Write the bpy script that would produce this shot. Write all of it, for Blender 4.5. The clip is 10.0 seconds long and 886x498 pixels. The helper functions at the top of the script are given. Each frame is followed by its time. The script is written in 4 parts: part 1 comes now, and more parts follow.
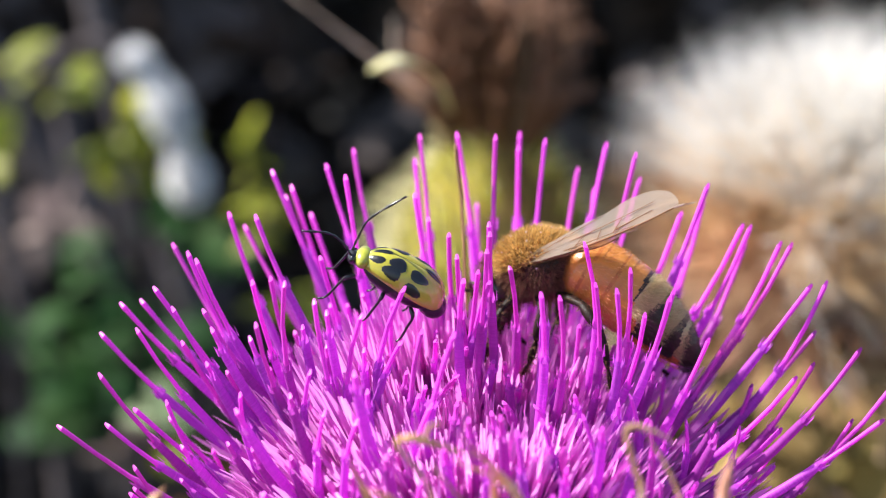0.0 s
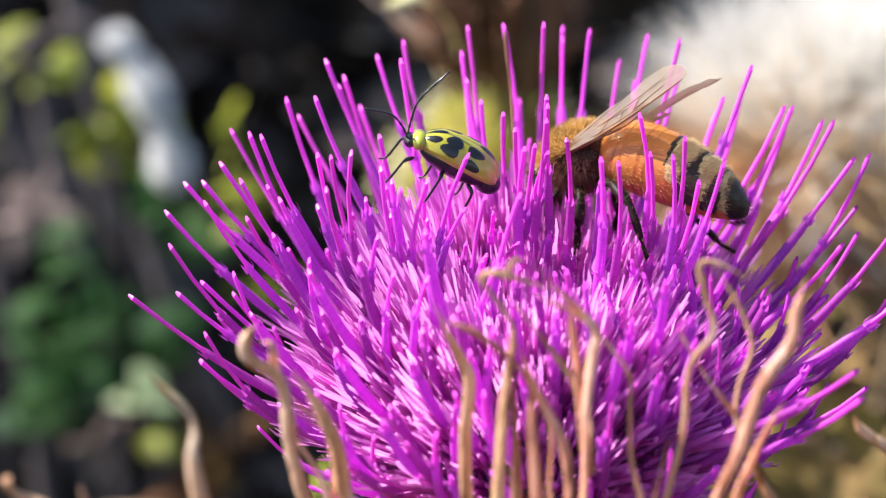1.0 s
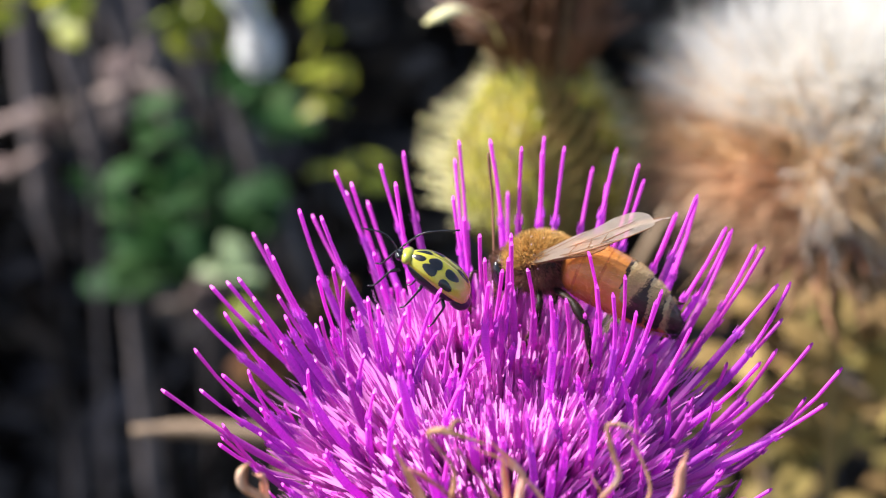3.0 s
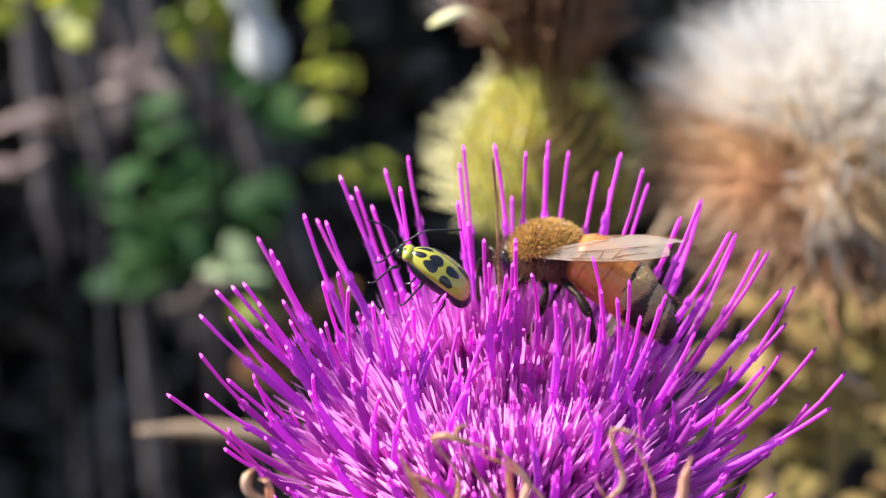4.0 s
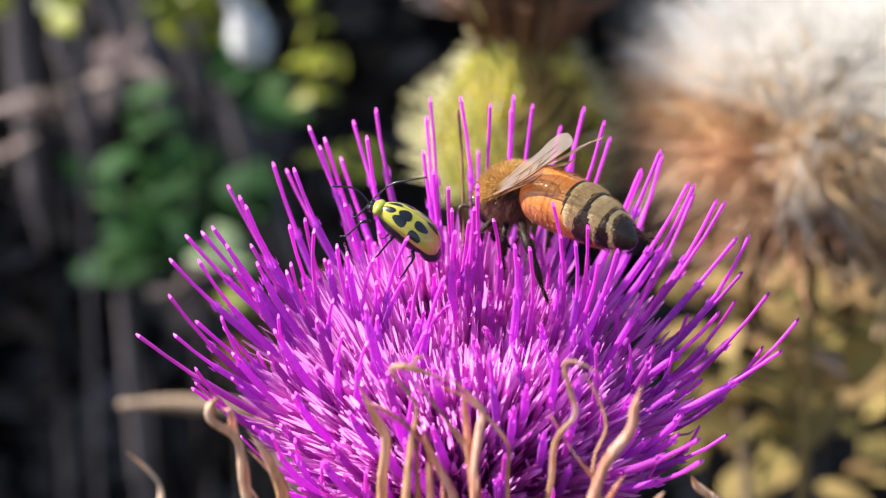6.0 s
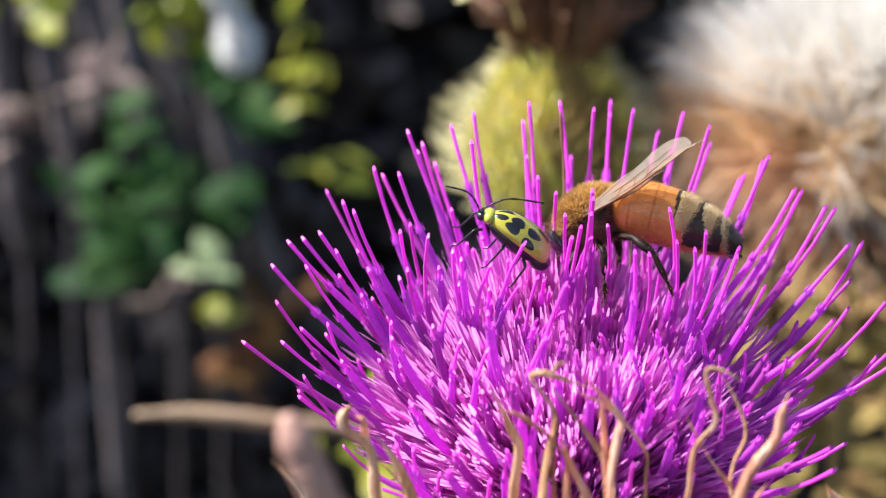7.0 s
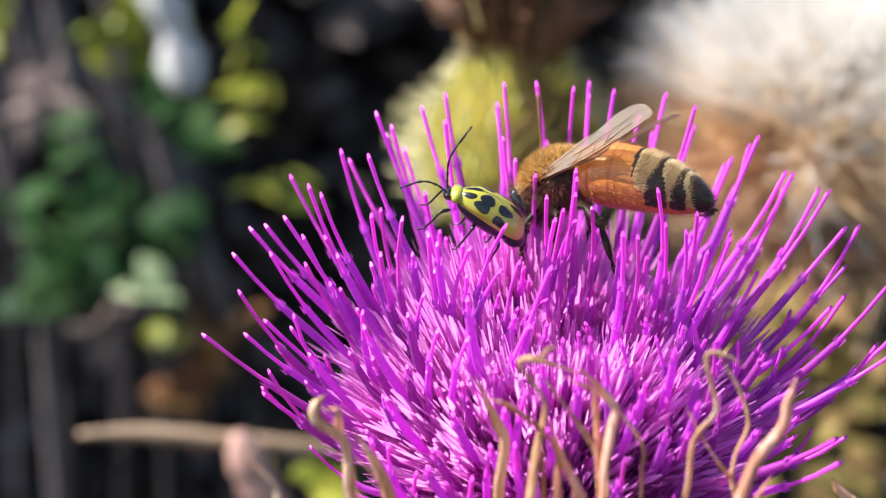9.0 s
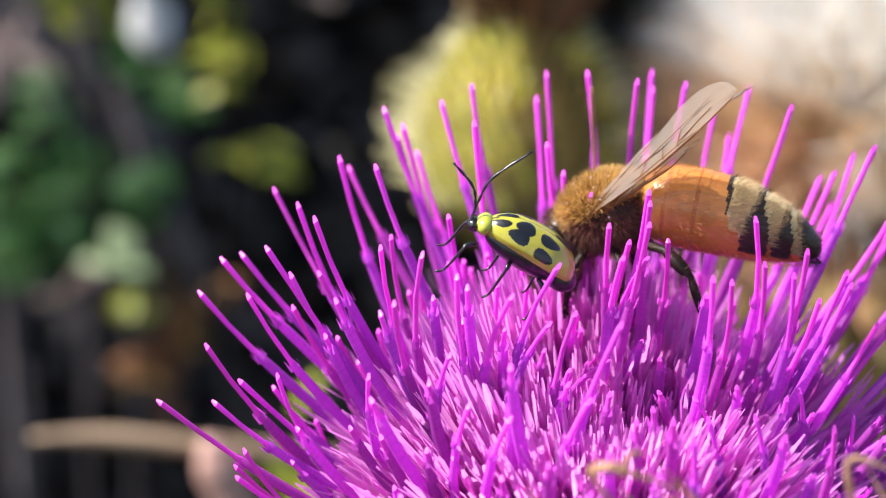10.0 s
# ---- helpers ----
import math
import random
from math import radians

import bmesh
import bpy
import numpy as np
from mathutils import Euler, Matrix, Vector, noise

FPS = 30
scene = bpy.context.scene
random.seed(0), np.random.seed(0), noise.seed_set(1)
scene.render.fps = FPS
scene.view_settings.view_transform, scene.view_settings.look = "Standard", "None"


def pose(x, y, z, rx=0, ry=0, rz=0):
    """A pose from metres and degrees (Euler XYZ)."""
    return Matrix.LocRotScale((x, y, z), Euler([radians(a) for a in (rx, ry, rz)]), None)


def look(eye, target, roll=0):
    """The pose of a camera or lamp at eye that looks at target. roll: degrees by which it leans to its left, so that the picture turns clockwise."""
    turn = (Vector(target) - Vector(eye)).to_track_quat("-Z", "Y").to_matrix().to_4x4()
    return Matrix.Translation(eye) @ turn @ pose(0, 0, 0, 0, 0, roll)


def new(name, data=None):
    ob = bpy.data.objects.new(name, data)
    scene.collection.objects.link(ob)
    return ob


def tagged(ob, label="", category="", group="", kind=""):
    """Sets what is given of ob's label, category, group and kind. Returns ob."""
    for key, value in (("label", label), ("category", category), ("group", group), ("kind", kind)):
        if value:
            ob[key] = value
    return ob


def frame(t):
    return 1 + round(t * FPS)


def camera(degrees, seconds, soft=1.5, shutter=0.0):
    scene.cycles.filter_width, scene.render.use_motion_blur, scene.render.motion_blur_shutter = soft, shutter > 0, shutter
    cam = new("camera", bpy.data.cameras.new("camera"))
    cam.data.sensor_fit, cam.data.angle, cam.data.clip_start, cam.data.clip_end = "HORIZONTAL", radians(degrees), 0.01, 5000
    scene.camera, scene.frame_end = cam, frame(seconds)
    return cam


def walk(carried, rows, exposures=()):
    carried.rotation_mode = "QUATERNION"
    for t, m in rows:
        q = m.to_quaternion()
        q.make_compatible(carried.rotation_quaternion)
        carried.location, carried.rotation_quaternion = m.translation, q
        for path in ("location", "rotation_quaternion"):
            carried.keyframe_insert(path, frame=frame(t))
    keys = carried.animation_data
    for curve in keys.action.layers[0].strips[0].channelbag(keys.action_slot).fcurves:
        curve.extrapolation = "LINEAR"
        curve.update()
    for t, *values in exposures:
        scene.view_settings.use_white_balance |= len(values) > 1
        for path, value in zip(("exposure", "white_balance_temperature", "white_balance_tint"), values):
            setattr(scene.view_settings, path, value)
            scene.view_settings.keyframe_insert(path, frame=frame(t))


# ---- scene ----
import itertools

# The plan is drawn in units of 8.5 mm round the flower head, which stands 0.8 m over the ground.
U = 0.0085
BASE = Vector((0, 0, 0.8))


def at(x, y, z):
    return BASE + U * Vector((x, y, z))


cam = camera(30.0, 10.0, soft=1.2)
cam.data.dof.use_dof = True
cam.data.dof.focus_distance = 0.088
cam.data.dof.aperture_fstop = 39
PATH = [
    (0, (-0.00348, -0.07920, 0.81306), (-0.00108, 0.01326, 0.79937), -0.49),
    (0.5, (-0.00669, -0.07828, 0.81208), (-0.00299, 0.01416, 0.79854), -1.03),
    (0.7, (-0.00788, -0.08101, 0.81241), (-0.00391, 0.01152, 0.79959), -0.79),
    (1, (-0.00800, -0.08231, 0.80738), (-0.00366, 0.01012, 0.79394), -0.76),
    (1.2, (-0.00613, -0.08312, 0.80950), (-0.00215, 0.00923, 0.79543), -0.64),
    (1.5, (-0.00246, -0.08539, 0.81395), (-0.00007, 0.00662, 0.79752), -0.40),
    (1.8, (-0.00383, -0.08812, 0.82184), (-0.00252, 0.00344, 0.80294), 0.12),
    (2, (-0.00367, -0.08888, 0.82108), (-0.00277, 0.00234, 0.80059), 0.22),
    (2.5, (-0.00198, -0.09384, 0.82372), (-0.00268, -0.00316, 0.80094), 0.25),
    (4, (-0.00194, -0.09418, 0.82516), (-0.00352, -0.00356, 0.80221), -0.08),
    (4.5, (0.00049, -0.09579, 0.82418), (-0.00113, -0.00521, 0.80103), 0.02),
    (5, (0.00068, -0.09840, 0.82361), (-0.00133, -0.00780, 0.80062), 0.03),
    (6.5, (-0.00287, -0.09617, 0.82221), (-0.00286, -0.00552, 0.79931), 0.85),
    (7, (-0.00923, -0.09565, 0.82187), (-0.00774, -0.00486, 0.79958), 1.02),
    (7.5, (-0.00855, -0.09523, 0.82089), (-0.00507, -0.00419, 0.79990), 1.30),
    (7.8, (-0.00957, -0.09321, 0.81425), (-0.00455, -0.00205, 0.79411), 1.24),
    (8, (-0.00942, -0.09212, 0.81489), (-0.00369, -0.00104, 0.79457), 1.25),
    (8.5, (-0.01186, -0.09226, 0.81502), (-0.00570, -0.00118, 0.79482), 1.20),
    (9, (-0.01081, -0.09051, 0.81818), (-0.00605, 0.00056, 0.79757), 1.18),
    (9.2, (-0.00850, -0.08962, 0.82411), (-0.00447, 0.00136, 0.80294), 1.06),
    (9.5, (-0.01041, -0.08691, 0.82322), (-0.00685, 0.00386, 0.80108), 1.14),
    (9.8, (-0.01290, -0.07541, 0.81986), (-0.00790, 0.01511, 0.79698), 1.83),
    (10, (-0.01208, -0.06977, 0.81686), (-0.00585, 0.02071, 0.79413), 2.03),
]
walk(cam, [(t, look(eye, target, roll)) for t, eye, target, roll in PATH])

# ---- light ----
SUN = Vector((-0.64, 0.05, 0.76)).normalized()
world = bpy.data.worlds.new("sky")
scene.world = world
world.use_nodes = True
wn = world.node_tree
wn.nodes.clear()
sky = wn.nodes.new("ShaderNodeTexSky")
sky.sky_type, sky.sun_disc = "NISHITA", False
sky.sun_elevation = math.asin(SUN.z)
sky.sun_rotation = math.atan2(SUN.x, SUN.y)
bgn = wn.nodes.new("ShaderNodeBackground")
bgn.inputs["Strength"].default_value = 0.095
outn = wn.nodes.new("ShaderNodeOutputWorld")
wn.links.new(sky.outputs[0], bgn.inputs[0])
wn.links.new(bgn.outputs[0], outn.inputs[0])
sun = new("sun", bpy.data.lights.new("sun", "SUN"))
sun.data.energy, sun.data.angle, sun.data.color = 5.0, radians(0.55), (1.0, 0.95, 0.90)
sun.matrix_world = look(SUN * 5, (0, 0, 0))
scene.view_settings.exposure = 1.27


# ---- materials ----
def shade(name, colours, scale=400.0, rough=0.5, thin=0.0, bump=0.0, spread=0.0, metal=0.0, sheen=0.0, coat=0.0, spec=0.4, grain=None):
    """A surface whose colour wanders between the given ones with a coarse and a fine noise.
    thin: how much light passes through; spread: variation of brightness from piece to piece."""
    m = bpy.data.materials.new(name)
    m.use_nodes = True
    nt = m.node_tree
    nt.nodes.clear()
    N, L = nt.nodes.new, nt.links.new
    out = N("ShaderNodeOutputMaterial")
    b = N("ShaderNodeBsdfPrincipled")
    b.inputs["Roughness"].default_value = rough
    b.inputs["Metallic"].default_value = metal
    b.inputs["Specular IOR Level"].default_value = spec
    b.inputs["Sheen Weight"].default_value = sheen
    b.inputs["Coat Weight"].default_value = coat
    b.inputs["Coat Roughness"].default_value = 0.08
    tc = N("ShaderNodeTexCoord")
    mp = N("ShaderNodeMapping")
    mp.inputs["Scale"].default_value = grain or (1, 1, 1)
    L(tc.outputs["Object"], mp.inputs["Vector"])
    n1, n2 = N("ShaderNodeTexNoise"), N("ShaderNodeTexNoise")
    n1.inputs["Scale"].default_value, n2.inputs["Scale"].default_value = scale, scale * 6.3
    n1.inputs["Detail"].default_value, n2.inputs["Detail"].default_value = 3, 4
    for n in (n1, n2):
        L(mp.outputs[0], n.inputs["Vector"])
    add = N("ShaderNodeMath")
    add.operation = "MULTIPLY_ADD"
    add.inputs[1].default_value = 0.45
    L(n2.outputs["Fac"], add.inputs[0])
    L(n1.outputs["Fac"], add.inputs[2])
    ramp = N("ShaderNodeValToRGB")
    els = ramp.color_ramp.elements
    for k, c in enumerate(colours):
        e = els[k] if k < 2 else els.new(0.5)
        e.color = (*c, 1)
    for k, e in enumerate(list(els)):
        e.position = 0.48 + 0.5 * k / max(1, len(colours) - 1)
    L(add.outputs[0], ramp.inputs[0])
    col = ramp.outputs[0]
    if spread:
        g, oi = N("ShaderNodeNewGeometry"), N("ShaderNodeObjectInfo")
        s = N("ShaderNodeMath")
        L(g.outputs["Random Per Island"], s.inputs[0])
        L(oi.outputs["Random"], s.inputs[1])
        fr = N("ShaderNodeMath")
        fr.operation = "FRACT"
        L(s.outputs[0], fr.inputs[0])
        mr = N("ShaderNodeMapRange")
        mr.inputs["To Min"].default_value, mr.inputs["To Max"].default_value = 1 - spread, 1 + spread
        L(fr.outputs[0], mr.inputs[0])
        hs = N("ShaderNodeHueSaturation")
        L(mr.outputs[0], hs.inputs["Value"])
        L(col, hs.inputs["Color"])
        hu = N("ShaderNodeMapRange")
        hu.inputs["To Min"].default_value, hu.inputs["To Max"].default_value = 0.5 - spread * 0.07, 0.5 + spread * 0.07
        L(oi.outputs["Random"], hu.inputs[0])
        L(hu.outputs[0], hs.inputs["Hue"])
        col = hs.outputs[0]
    L(col, b.inputs["Base Color"])
    if bump:
        bp = N("ShaderNodeBump")
        bp.inputs["Strength"].default_value = bump
        bp.inputs["Distance"].default_value = 0.25 / scale
        L(add.outputs[0], bp.inputs["Height"])
        L(bp.outputs[0], b.inputs["Normal"])
    end = b.outputs[0]
    if thin:
        tr, mx = N("ShaderNodeBsdfTranslucent"), N("ShaderNodeMixShader")
        L(col, tr.inputs[0])
        mx.inputs[0].default_value = thin
        L(b.outputs[0], mx.inputs[1])
        L(tr.outputs[0], mx.inputs[2])
        end = mx.outputs[0]
    L(end, out.inputs["Surface"])
    return m


COROLLA = shade("pale violet corolla", [(0.81, 0.240, 0.755), (0.86, 0.358, 0.81)], 500, 0.6, thin=0.80, spread=0.10, spec=0.15)
ANTHER = shade("dark purple anther", [(0.52, 0.070, 0.58), (0.78, 0.155, 0.80)], 700, 0.4, thin=0.55, spread=0.28)
STYLE = shade("magenta style", [(0.84, 0.06, 0.74), (0.92, 0.15, 0.86)], 700, 0.42, thin=0.35, spread=0.15)
POLLEN = shade("pale pollen", [(0.75, 0.6, 0.78), (0.85, 0.75, 0.85)], 2000, 0.7)
STRAW = shade("dry straw bract", [(0.42, 0.15, 0.06), (0.98, 0.80, 0.67), (0.93, 0.55, 0.36)], 260, 0.36, thin=0.42, bump=0.8, spread=0.2, grain=(3, 3, 0.4), spec=0.35)
INVOLUCRE = shade("green involucre", [(0.10, 0.14, 0.03), (0.26, 0.27, 0.07)], 300, 0.55, thin=0.1, bump=0.3)
STEMGREEN = shade("ridged green stem", [(0.09, 0.13, 0.04), (0.2, 0.22, 0.09)], 150, 0.6, bump=0.4)
YELLOW = shade("yellow green elytron", [(0.36, 0.33, 0.025), (0.49, 0.44, 0.055)], 900, 0.25, thin=0.05, coat=0.6, bump=0.05)
PRONOTUM = shade("lime green pronotum", [(0.30, 0.33, 0.03), (0.44, 0.44, 0.06)], 900, 0.28, coat=0.5)
BLACK = shade("black shell", [(0.006, 0.006, 0.008), (0.016, 0.015, 0.016)], 900, 0.28, coat=0.4, bump=0.1)
EYE = shade("black compound eye", [(0.005, 0.005, 0.006), (0.012, 0.01, 0.01)], 6000, 0.12, coat=0.8)
BEEBROWN = shade("dark brown shell", [(0.022, 0.011, 0.006), (0.07, 0.034, 0.017)], 1200, 0.35, bump=0.25)
AMBER = shade("amber abdomen", [(0.47, 0.15, 0.028), (0.66, 0.275, 0.072)], 350, 0.24, thin=0.15, bump=0.1, coat=0.25)
BUFF = shade("buff downy band", [(0.42, 0.31, 0.14), (0.56, 0.43, 0.22)], 900, 0.7, sheen=0.2, bump=0.4)
BANDBROWN = shade("brown plate edge", [(0.34, 0.095, 0.018), (0.48, 0.17, 0.04)], 900, 0.35, bump=0.2)
BAND = shade("black band", [(0.016, 0.010, 0.007), (0.055, 0.032, 0.018)], 900, 0.35, bump=0.2)
FUR = shade("golden brown fur", [(0.48, 0.20, 0.07), (0.84, 0.46, 0.22)], 300, 0.55, thin=0.4, spread=0.45)
FURAMBER = shade("amber down", [(0.58, 0.25, 0.075), (0.78, 0.40, 0.16)], 300, 0.6, thin=0.4, spread=0.2)
# Near black: the shade among the undergrowth is put into the bark's colour.
BARK = shade("near black bark with shade in its colour", [(0.003, 0.0025, 0.0025), (0.010, 0.008, 0.008)], 40, 0.9, spec=0.05)
PINKTWIG = shade("pinkish dry stalk", [(0.28, 0.145, 0.12), (0.47, 0.28, 0.23)], 120, 0.6, bump=0.3)
DUN = shade("dun dry leaf", [(0.12, 0.09, 0.08), (0.26, 0.20, 0.18)], 60, 0.7, thin=0.2, spread=0.4, spec=0.1)
FURBUFF = shade("buff down", [(0.48, 0.37, 0.18), (0.66, 0.53, 0.30)], 300, 0.6, thin=0.4, spread=0.3)
FURBLACK = shade("black hair", [(0.012, 0.008, 0.006), (0.04, 0.025, 0.015)], 300, 0.5, spread=0.25)
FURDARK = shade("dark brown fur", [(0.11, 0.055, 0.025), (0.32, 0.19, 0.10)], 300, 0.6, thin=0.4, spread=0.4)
LEG = shade("dark brown leg", [(0.005, 0.003, 0.002), (0.022, 0.010, 0.006)], 1500, 0.5, bump=0.3, spec=0.2)
VEIN = shade("brown wing vein", [(0.26, 0.12, 0.05), (0.42, 0.22, 0.10)], 900, 0.4, thin=0.45)
PALEBRACT = shade("pale pinkish dry bract", [(0.62, 0.46, 0.37), (0.84, 0.70, 0.60)], 120, 0.6, thin=0.3, spread=0.15)
# dried scales, darkened further by shade painted into their colour
BUDOLIVESHADE = shade("dried olive brown bud scale with shade", [(0.20, 0.15, 0.05), (0.34, 0.26, 0.09)], 120, 0.6, thin=0.1, spread=0.25)
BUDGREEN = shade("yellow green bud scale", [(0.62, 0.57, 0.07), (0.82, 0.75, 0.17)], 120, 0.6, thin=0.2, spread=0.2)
SPINE = shade("straw yellow spine", [(0.80, 0.73, 0.36), (0.92, 0.86, 0.54)], 200, 0.5, thin=0.2)
WITHER = shade("withered brown floret", [(0.13, 0.058, 0.034), (0.27, 0.135, 0.08)], 200, 0.7, thin=0.15, spread=0.4)
DOWN = shade("white silky pappus", [(0.70, 0.66, 0.60), (0.88, 0.86, 0.83)], 100, 0.35, thin=0.35, spread=0.25)
PEACH = shade("peach coloured down", [(0.74, 0.46, 0.245), (0.92, 0.68, 0.44)], 100, 0.5, thin=0.35, spread=0.25)
TAN = shade("tan dry scale", [(0.24, 0.105, 0.042), (0.48, 0.27, 0.14)], 150, 0.55, thin=0.2, spread=0.3)
TWIG = shade("pale dry stalk", [(0.20, 0.13, 0.08), (0.36, 0.25, 0.16)], 120, 0.6, bump=0.3)
GREYSTEM = shade("grey brown stem", [(0.072, 0.061, 0.063), (0.15, 0.128, 0.13)], 60, 0.9, bump=0.4, spec=0.1)
LEAF = shade("green leaf", [(0.016, 0.056, 0.015), (0.047, 0.110, 0.032)], 60, 0.65, spec=0.15, thin=0.3, spread=0.3)
LIME = shade("yellow green leaf", [(0.29, 0.325, 0.03), (0.45, 0.46, 0.07)], 60, 0.45, thin=0.5, spread=0.25)
OLIVE = shade("olive brown leaf", [(0.17, 0.12, 0.04), (0.36, 0.26, 0.095)], 60, 0.6, thin=0.3, spread=0.35, spec=0.15)
SAGE = shade("pale sage leaf", [(0.22, 0.32, 0.14), (0.40, 0.48, 0.28)], 60, 0.5, thin=0.3, spread=0.2)
RUST = shade("rust brown dead leaf", [(0.13, 0.055, 0.020), (0.27, 0.125, 0.042)], 60, 0.6, thin=0.2, spread=0.3)
WHITE = shade("white down stalk", [(0.84, 0.83, 0.82), (0.94, 0.94, 0.94)], 100, 0.6, thin=0.3, spread=0.1)
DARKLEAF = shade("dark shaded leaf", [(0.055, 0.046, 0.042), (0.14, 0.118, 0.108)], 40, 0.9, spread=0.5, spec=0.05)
SOIL = shade("dark leaf litter soil", [(0.010, 0.009, 0.006), (0.034, 0.028, 0.018)], 6, 0.9, bump=0.6)


def wing_skin():
    m = bpy.data.materials.new("clear amber wing")
    m.use_nodes = True
    nt = m.node_tree
    nt.nodes.clear()
    N, L = nt.nodes.new, nt.links.new
    out, mx, tp, b = N("ShaderNodeOutputMaterial"), N("ShaderNodeMixShader"), N("ShaderNodeBsdfTransparent"), N("ShaderNodeBsdfPrincipled")
    tp.inputs[0].default_value = (0.95, 0.82, 0.64, 1)
    b.inputs["Base Color"].default_value = (0.88, 0.72, 0.56, 1)
    b.inputs["Roughness"].default_value = 0.28
    b.inputs["IOR"].default_value = 2.3
    b.inputs["Specular IOR Level"].default_value = 1.0
    no, bp, mr = N("ShaderNodeTexNoise"), N("ShaderNodeBump"), N("ShaderNodeMapRange")
    no.inputs["Scale"].default_value = 2200
    bp.inputs["Strength"].default_value, bp.inputs["Distance"].default_value = 0.9, 0.0002
    L(no.outputs["Fac"], bp.inputs["Height"])
    L(bp.outputs[0], b.inputs["Normal"])
    mr.inputs["To Min"].default_value, mr.inputs["To Max"].default_value = 0.34, 0.82
    L(no.outputs["Fac"], mr.inputs[0])
    L(mr.outputs[0], mx.inputs[0])
    L(tp.outputs[0], mx.inputs[1])
    L(b.outputs[0], mx.inputs[2])
    L(mx.outputs[0], out.inputs["Surface"])
    return m


WING = wing_skin()


# ---- building helpers ----
def part(name, bm, material, parent, label="", smooth=True, m=None):
    me = bpy.data.meshes.new(name)
    bm.to_mesh(me)
    bm.free()
    mats = material if isinstance(material, (list, tuple)) else [material]
    for k in mats:
        me.materials.append(k)
    if smooth:
        me.polygons.foreach_set("use_smooth", [True] * len(me.polygons))
    ob = new(name, me)
    if parent:
        ob.parent = parent
    if m is not None:
        ob.matrix_basis = m
    if label:
        tagged(ob, label)
    return ob


def empty(name, label, category, place=None, group="", kind=""):
    ob = new(name)
    ob.empty_display_size = 0.005
    if place is not None:
        ob.location = place
    return tagged(ob, label, category, group, kind)


def tube(bm, pts, radii, n=6, flat=1.0, mats=None, cap=True, side=None):
    """A tube along pts; flat squeezes it across its side direction; mats: material index by segment."""
    pts = [Vector(p) for p in pts]
    up = Vector(side) if side else Vector((0.31, 0.17, 0.94))
    rings = []
    for k, p in enumerate(pts):
        d = (pts[min(k + 1, len(pts) - 1)] - pts[max(k - 1, 0)]).normalized()
        a = d.cross(up)
        a = a.normalized() if a.length > 1e-4 else d.orthogonal().normalized()
        b = a.cross(d)
        r = radii[k] if isinstance(radii, (list, tuple)) else radii
        rings.append([bm.verts.new(p + r * (math.cos(q) * a + flat * math.sin(q) * b)) for q in (2 * math.pi * j / n for j in range(n))])
    for k in range(len(rings) - 1):
        for j in range(n):
            f = bm.faces.new((rings[k][j], rings[k][(j + 1) % n], rings[k + 1][(j + 1) % n], rings[k + 1][j]))
            if mats:
                f.material_index = mats[k]
    if cap:
        for ring, k in ((rings[0], 0), (rings[-1], -1)):
            f = bm.faces.new(ring[::-1] if k == 0 else ring)
            if mats:
                f.material_index = mats[k]
    return rings


def ball(bm, c, r, nu=16, nv=10, warp=None):
    """An ellipsoid at c with half-axes r, its poles along x."""
    c = Vector(c)
    rows = []
    for i in range(nv + 1):
        th = math.pi * i / nv
        row = []
        for j in range(nu):
            ph = 2 * math.pi * j / nu
            v = Vector((-math.cos(th), math.sin(th) * math.cos(ph), math.sin(th) * math.sin(ph)))
            if warp:
                v = warp(v)
            row.append(bm.verts.new(c + Vector((v.x * r[0], v.y * r[1], v.z * r[2]))))
            if i in (0, nv):
                break
        rows.append(row)
    for i in range(nv):
        a, b = rows[i], rows[i + 1]
        for j in range(nu):
            k = (j + 1) % nu
            if len(a) == 1:
                bm.faces.new((a[0], b[k], b[j]))
            elif len(b) == 1:
                bm.faces.new((a[j], a[k], b[0]))
            else:
                bm.faces.new((a[j], a[k], b[k], b[j]))


def bez(p, n):
    """n + 1 points on a Catmull-Rom line through p."""
    p = [Vector(q) for q in p]
    q = [2 * p[0] - p[1], *p, 2 * p[-1] - p[-2]]
    out = []
    for k in range(n + 1):
        s = k / n * (len(p) - 1)
        i = min(int(s), len(p) - 2)
        t = s - i
        a, b, c, d = q[i:i + 4]
        out.append(0.5 * (2 * b + (c - a) * t + (2 * a - 5 * b + 4 * c - d) * t * t + (3 * b - a - 3 * c + d) * t ** 3))
    return out


def hairs(bm, spots, length, width, lean, seed, droop=0.0):
    """Fine two-sided blades rising from (place, normal) spots."""
    rnd = random.Random(seed)
    for p, n in spots:
        d = (n + Vector((rnd.gauss(0, 0.25), rnd.gauss(0, 0.25), rnd.gauss(0, 0.25))) + Vector(lean)).normalized()
        h = length * rnd.uniform(0.6, 1.2)
        a = d.cross(Vector((rnd.gauss(0, 1), rnd.gauss(0, 1), rnd.gauss(0, 1)))).normalized() * width
        mid = p + d * h * 0.55
        tip = p + d * h + Vector((0, 0, -droop * h))
        q = [bm.verts.new(v) for v in (p - a, p + a, mid + a * 0.8, mid - a * 0.8, tip)]
        bm.faces.new((q[0], q[1], q[2], q[3]))
        bm.faces.new((q[3], q[2], q[4]))


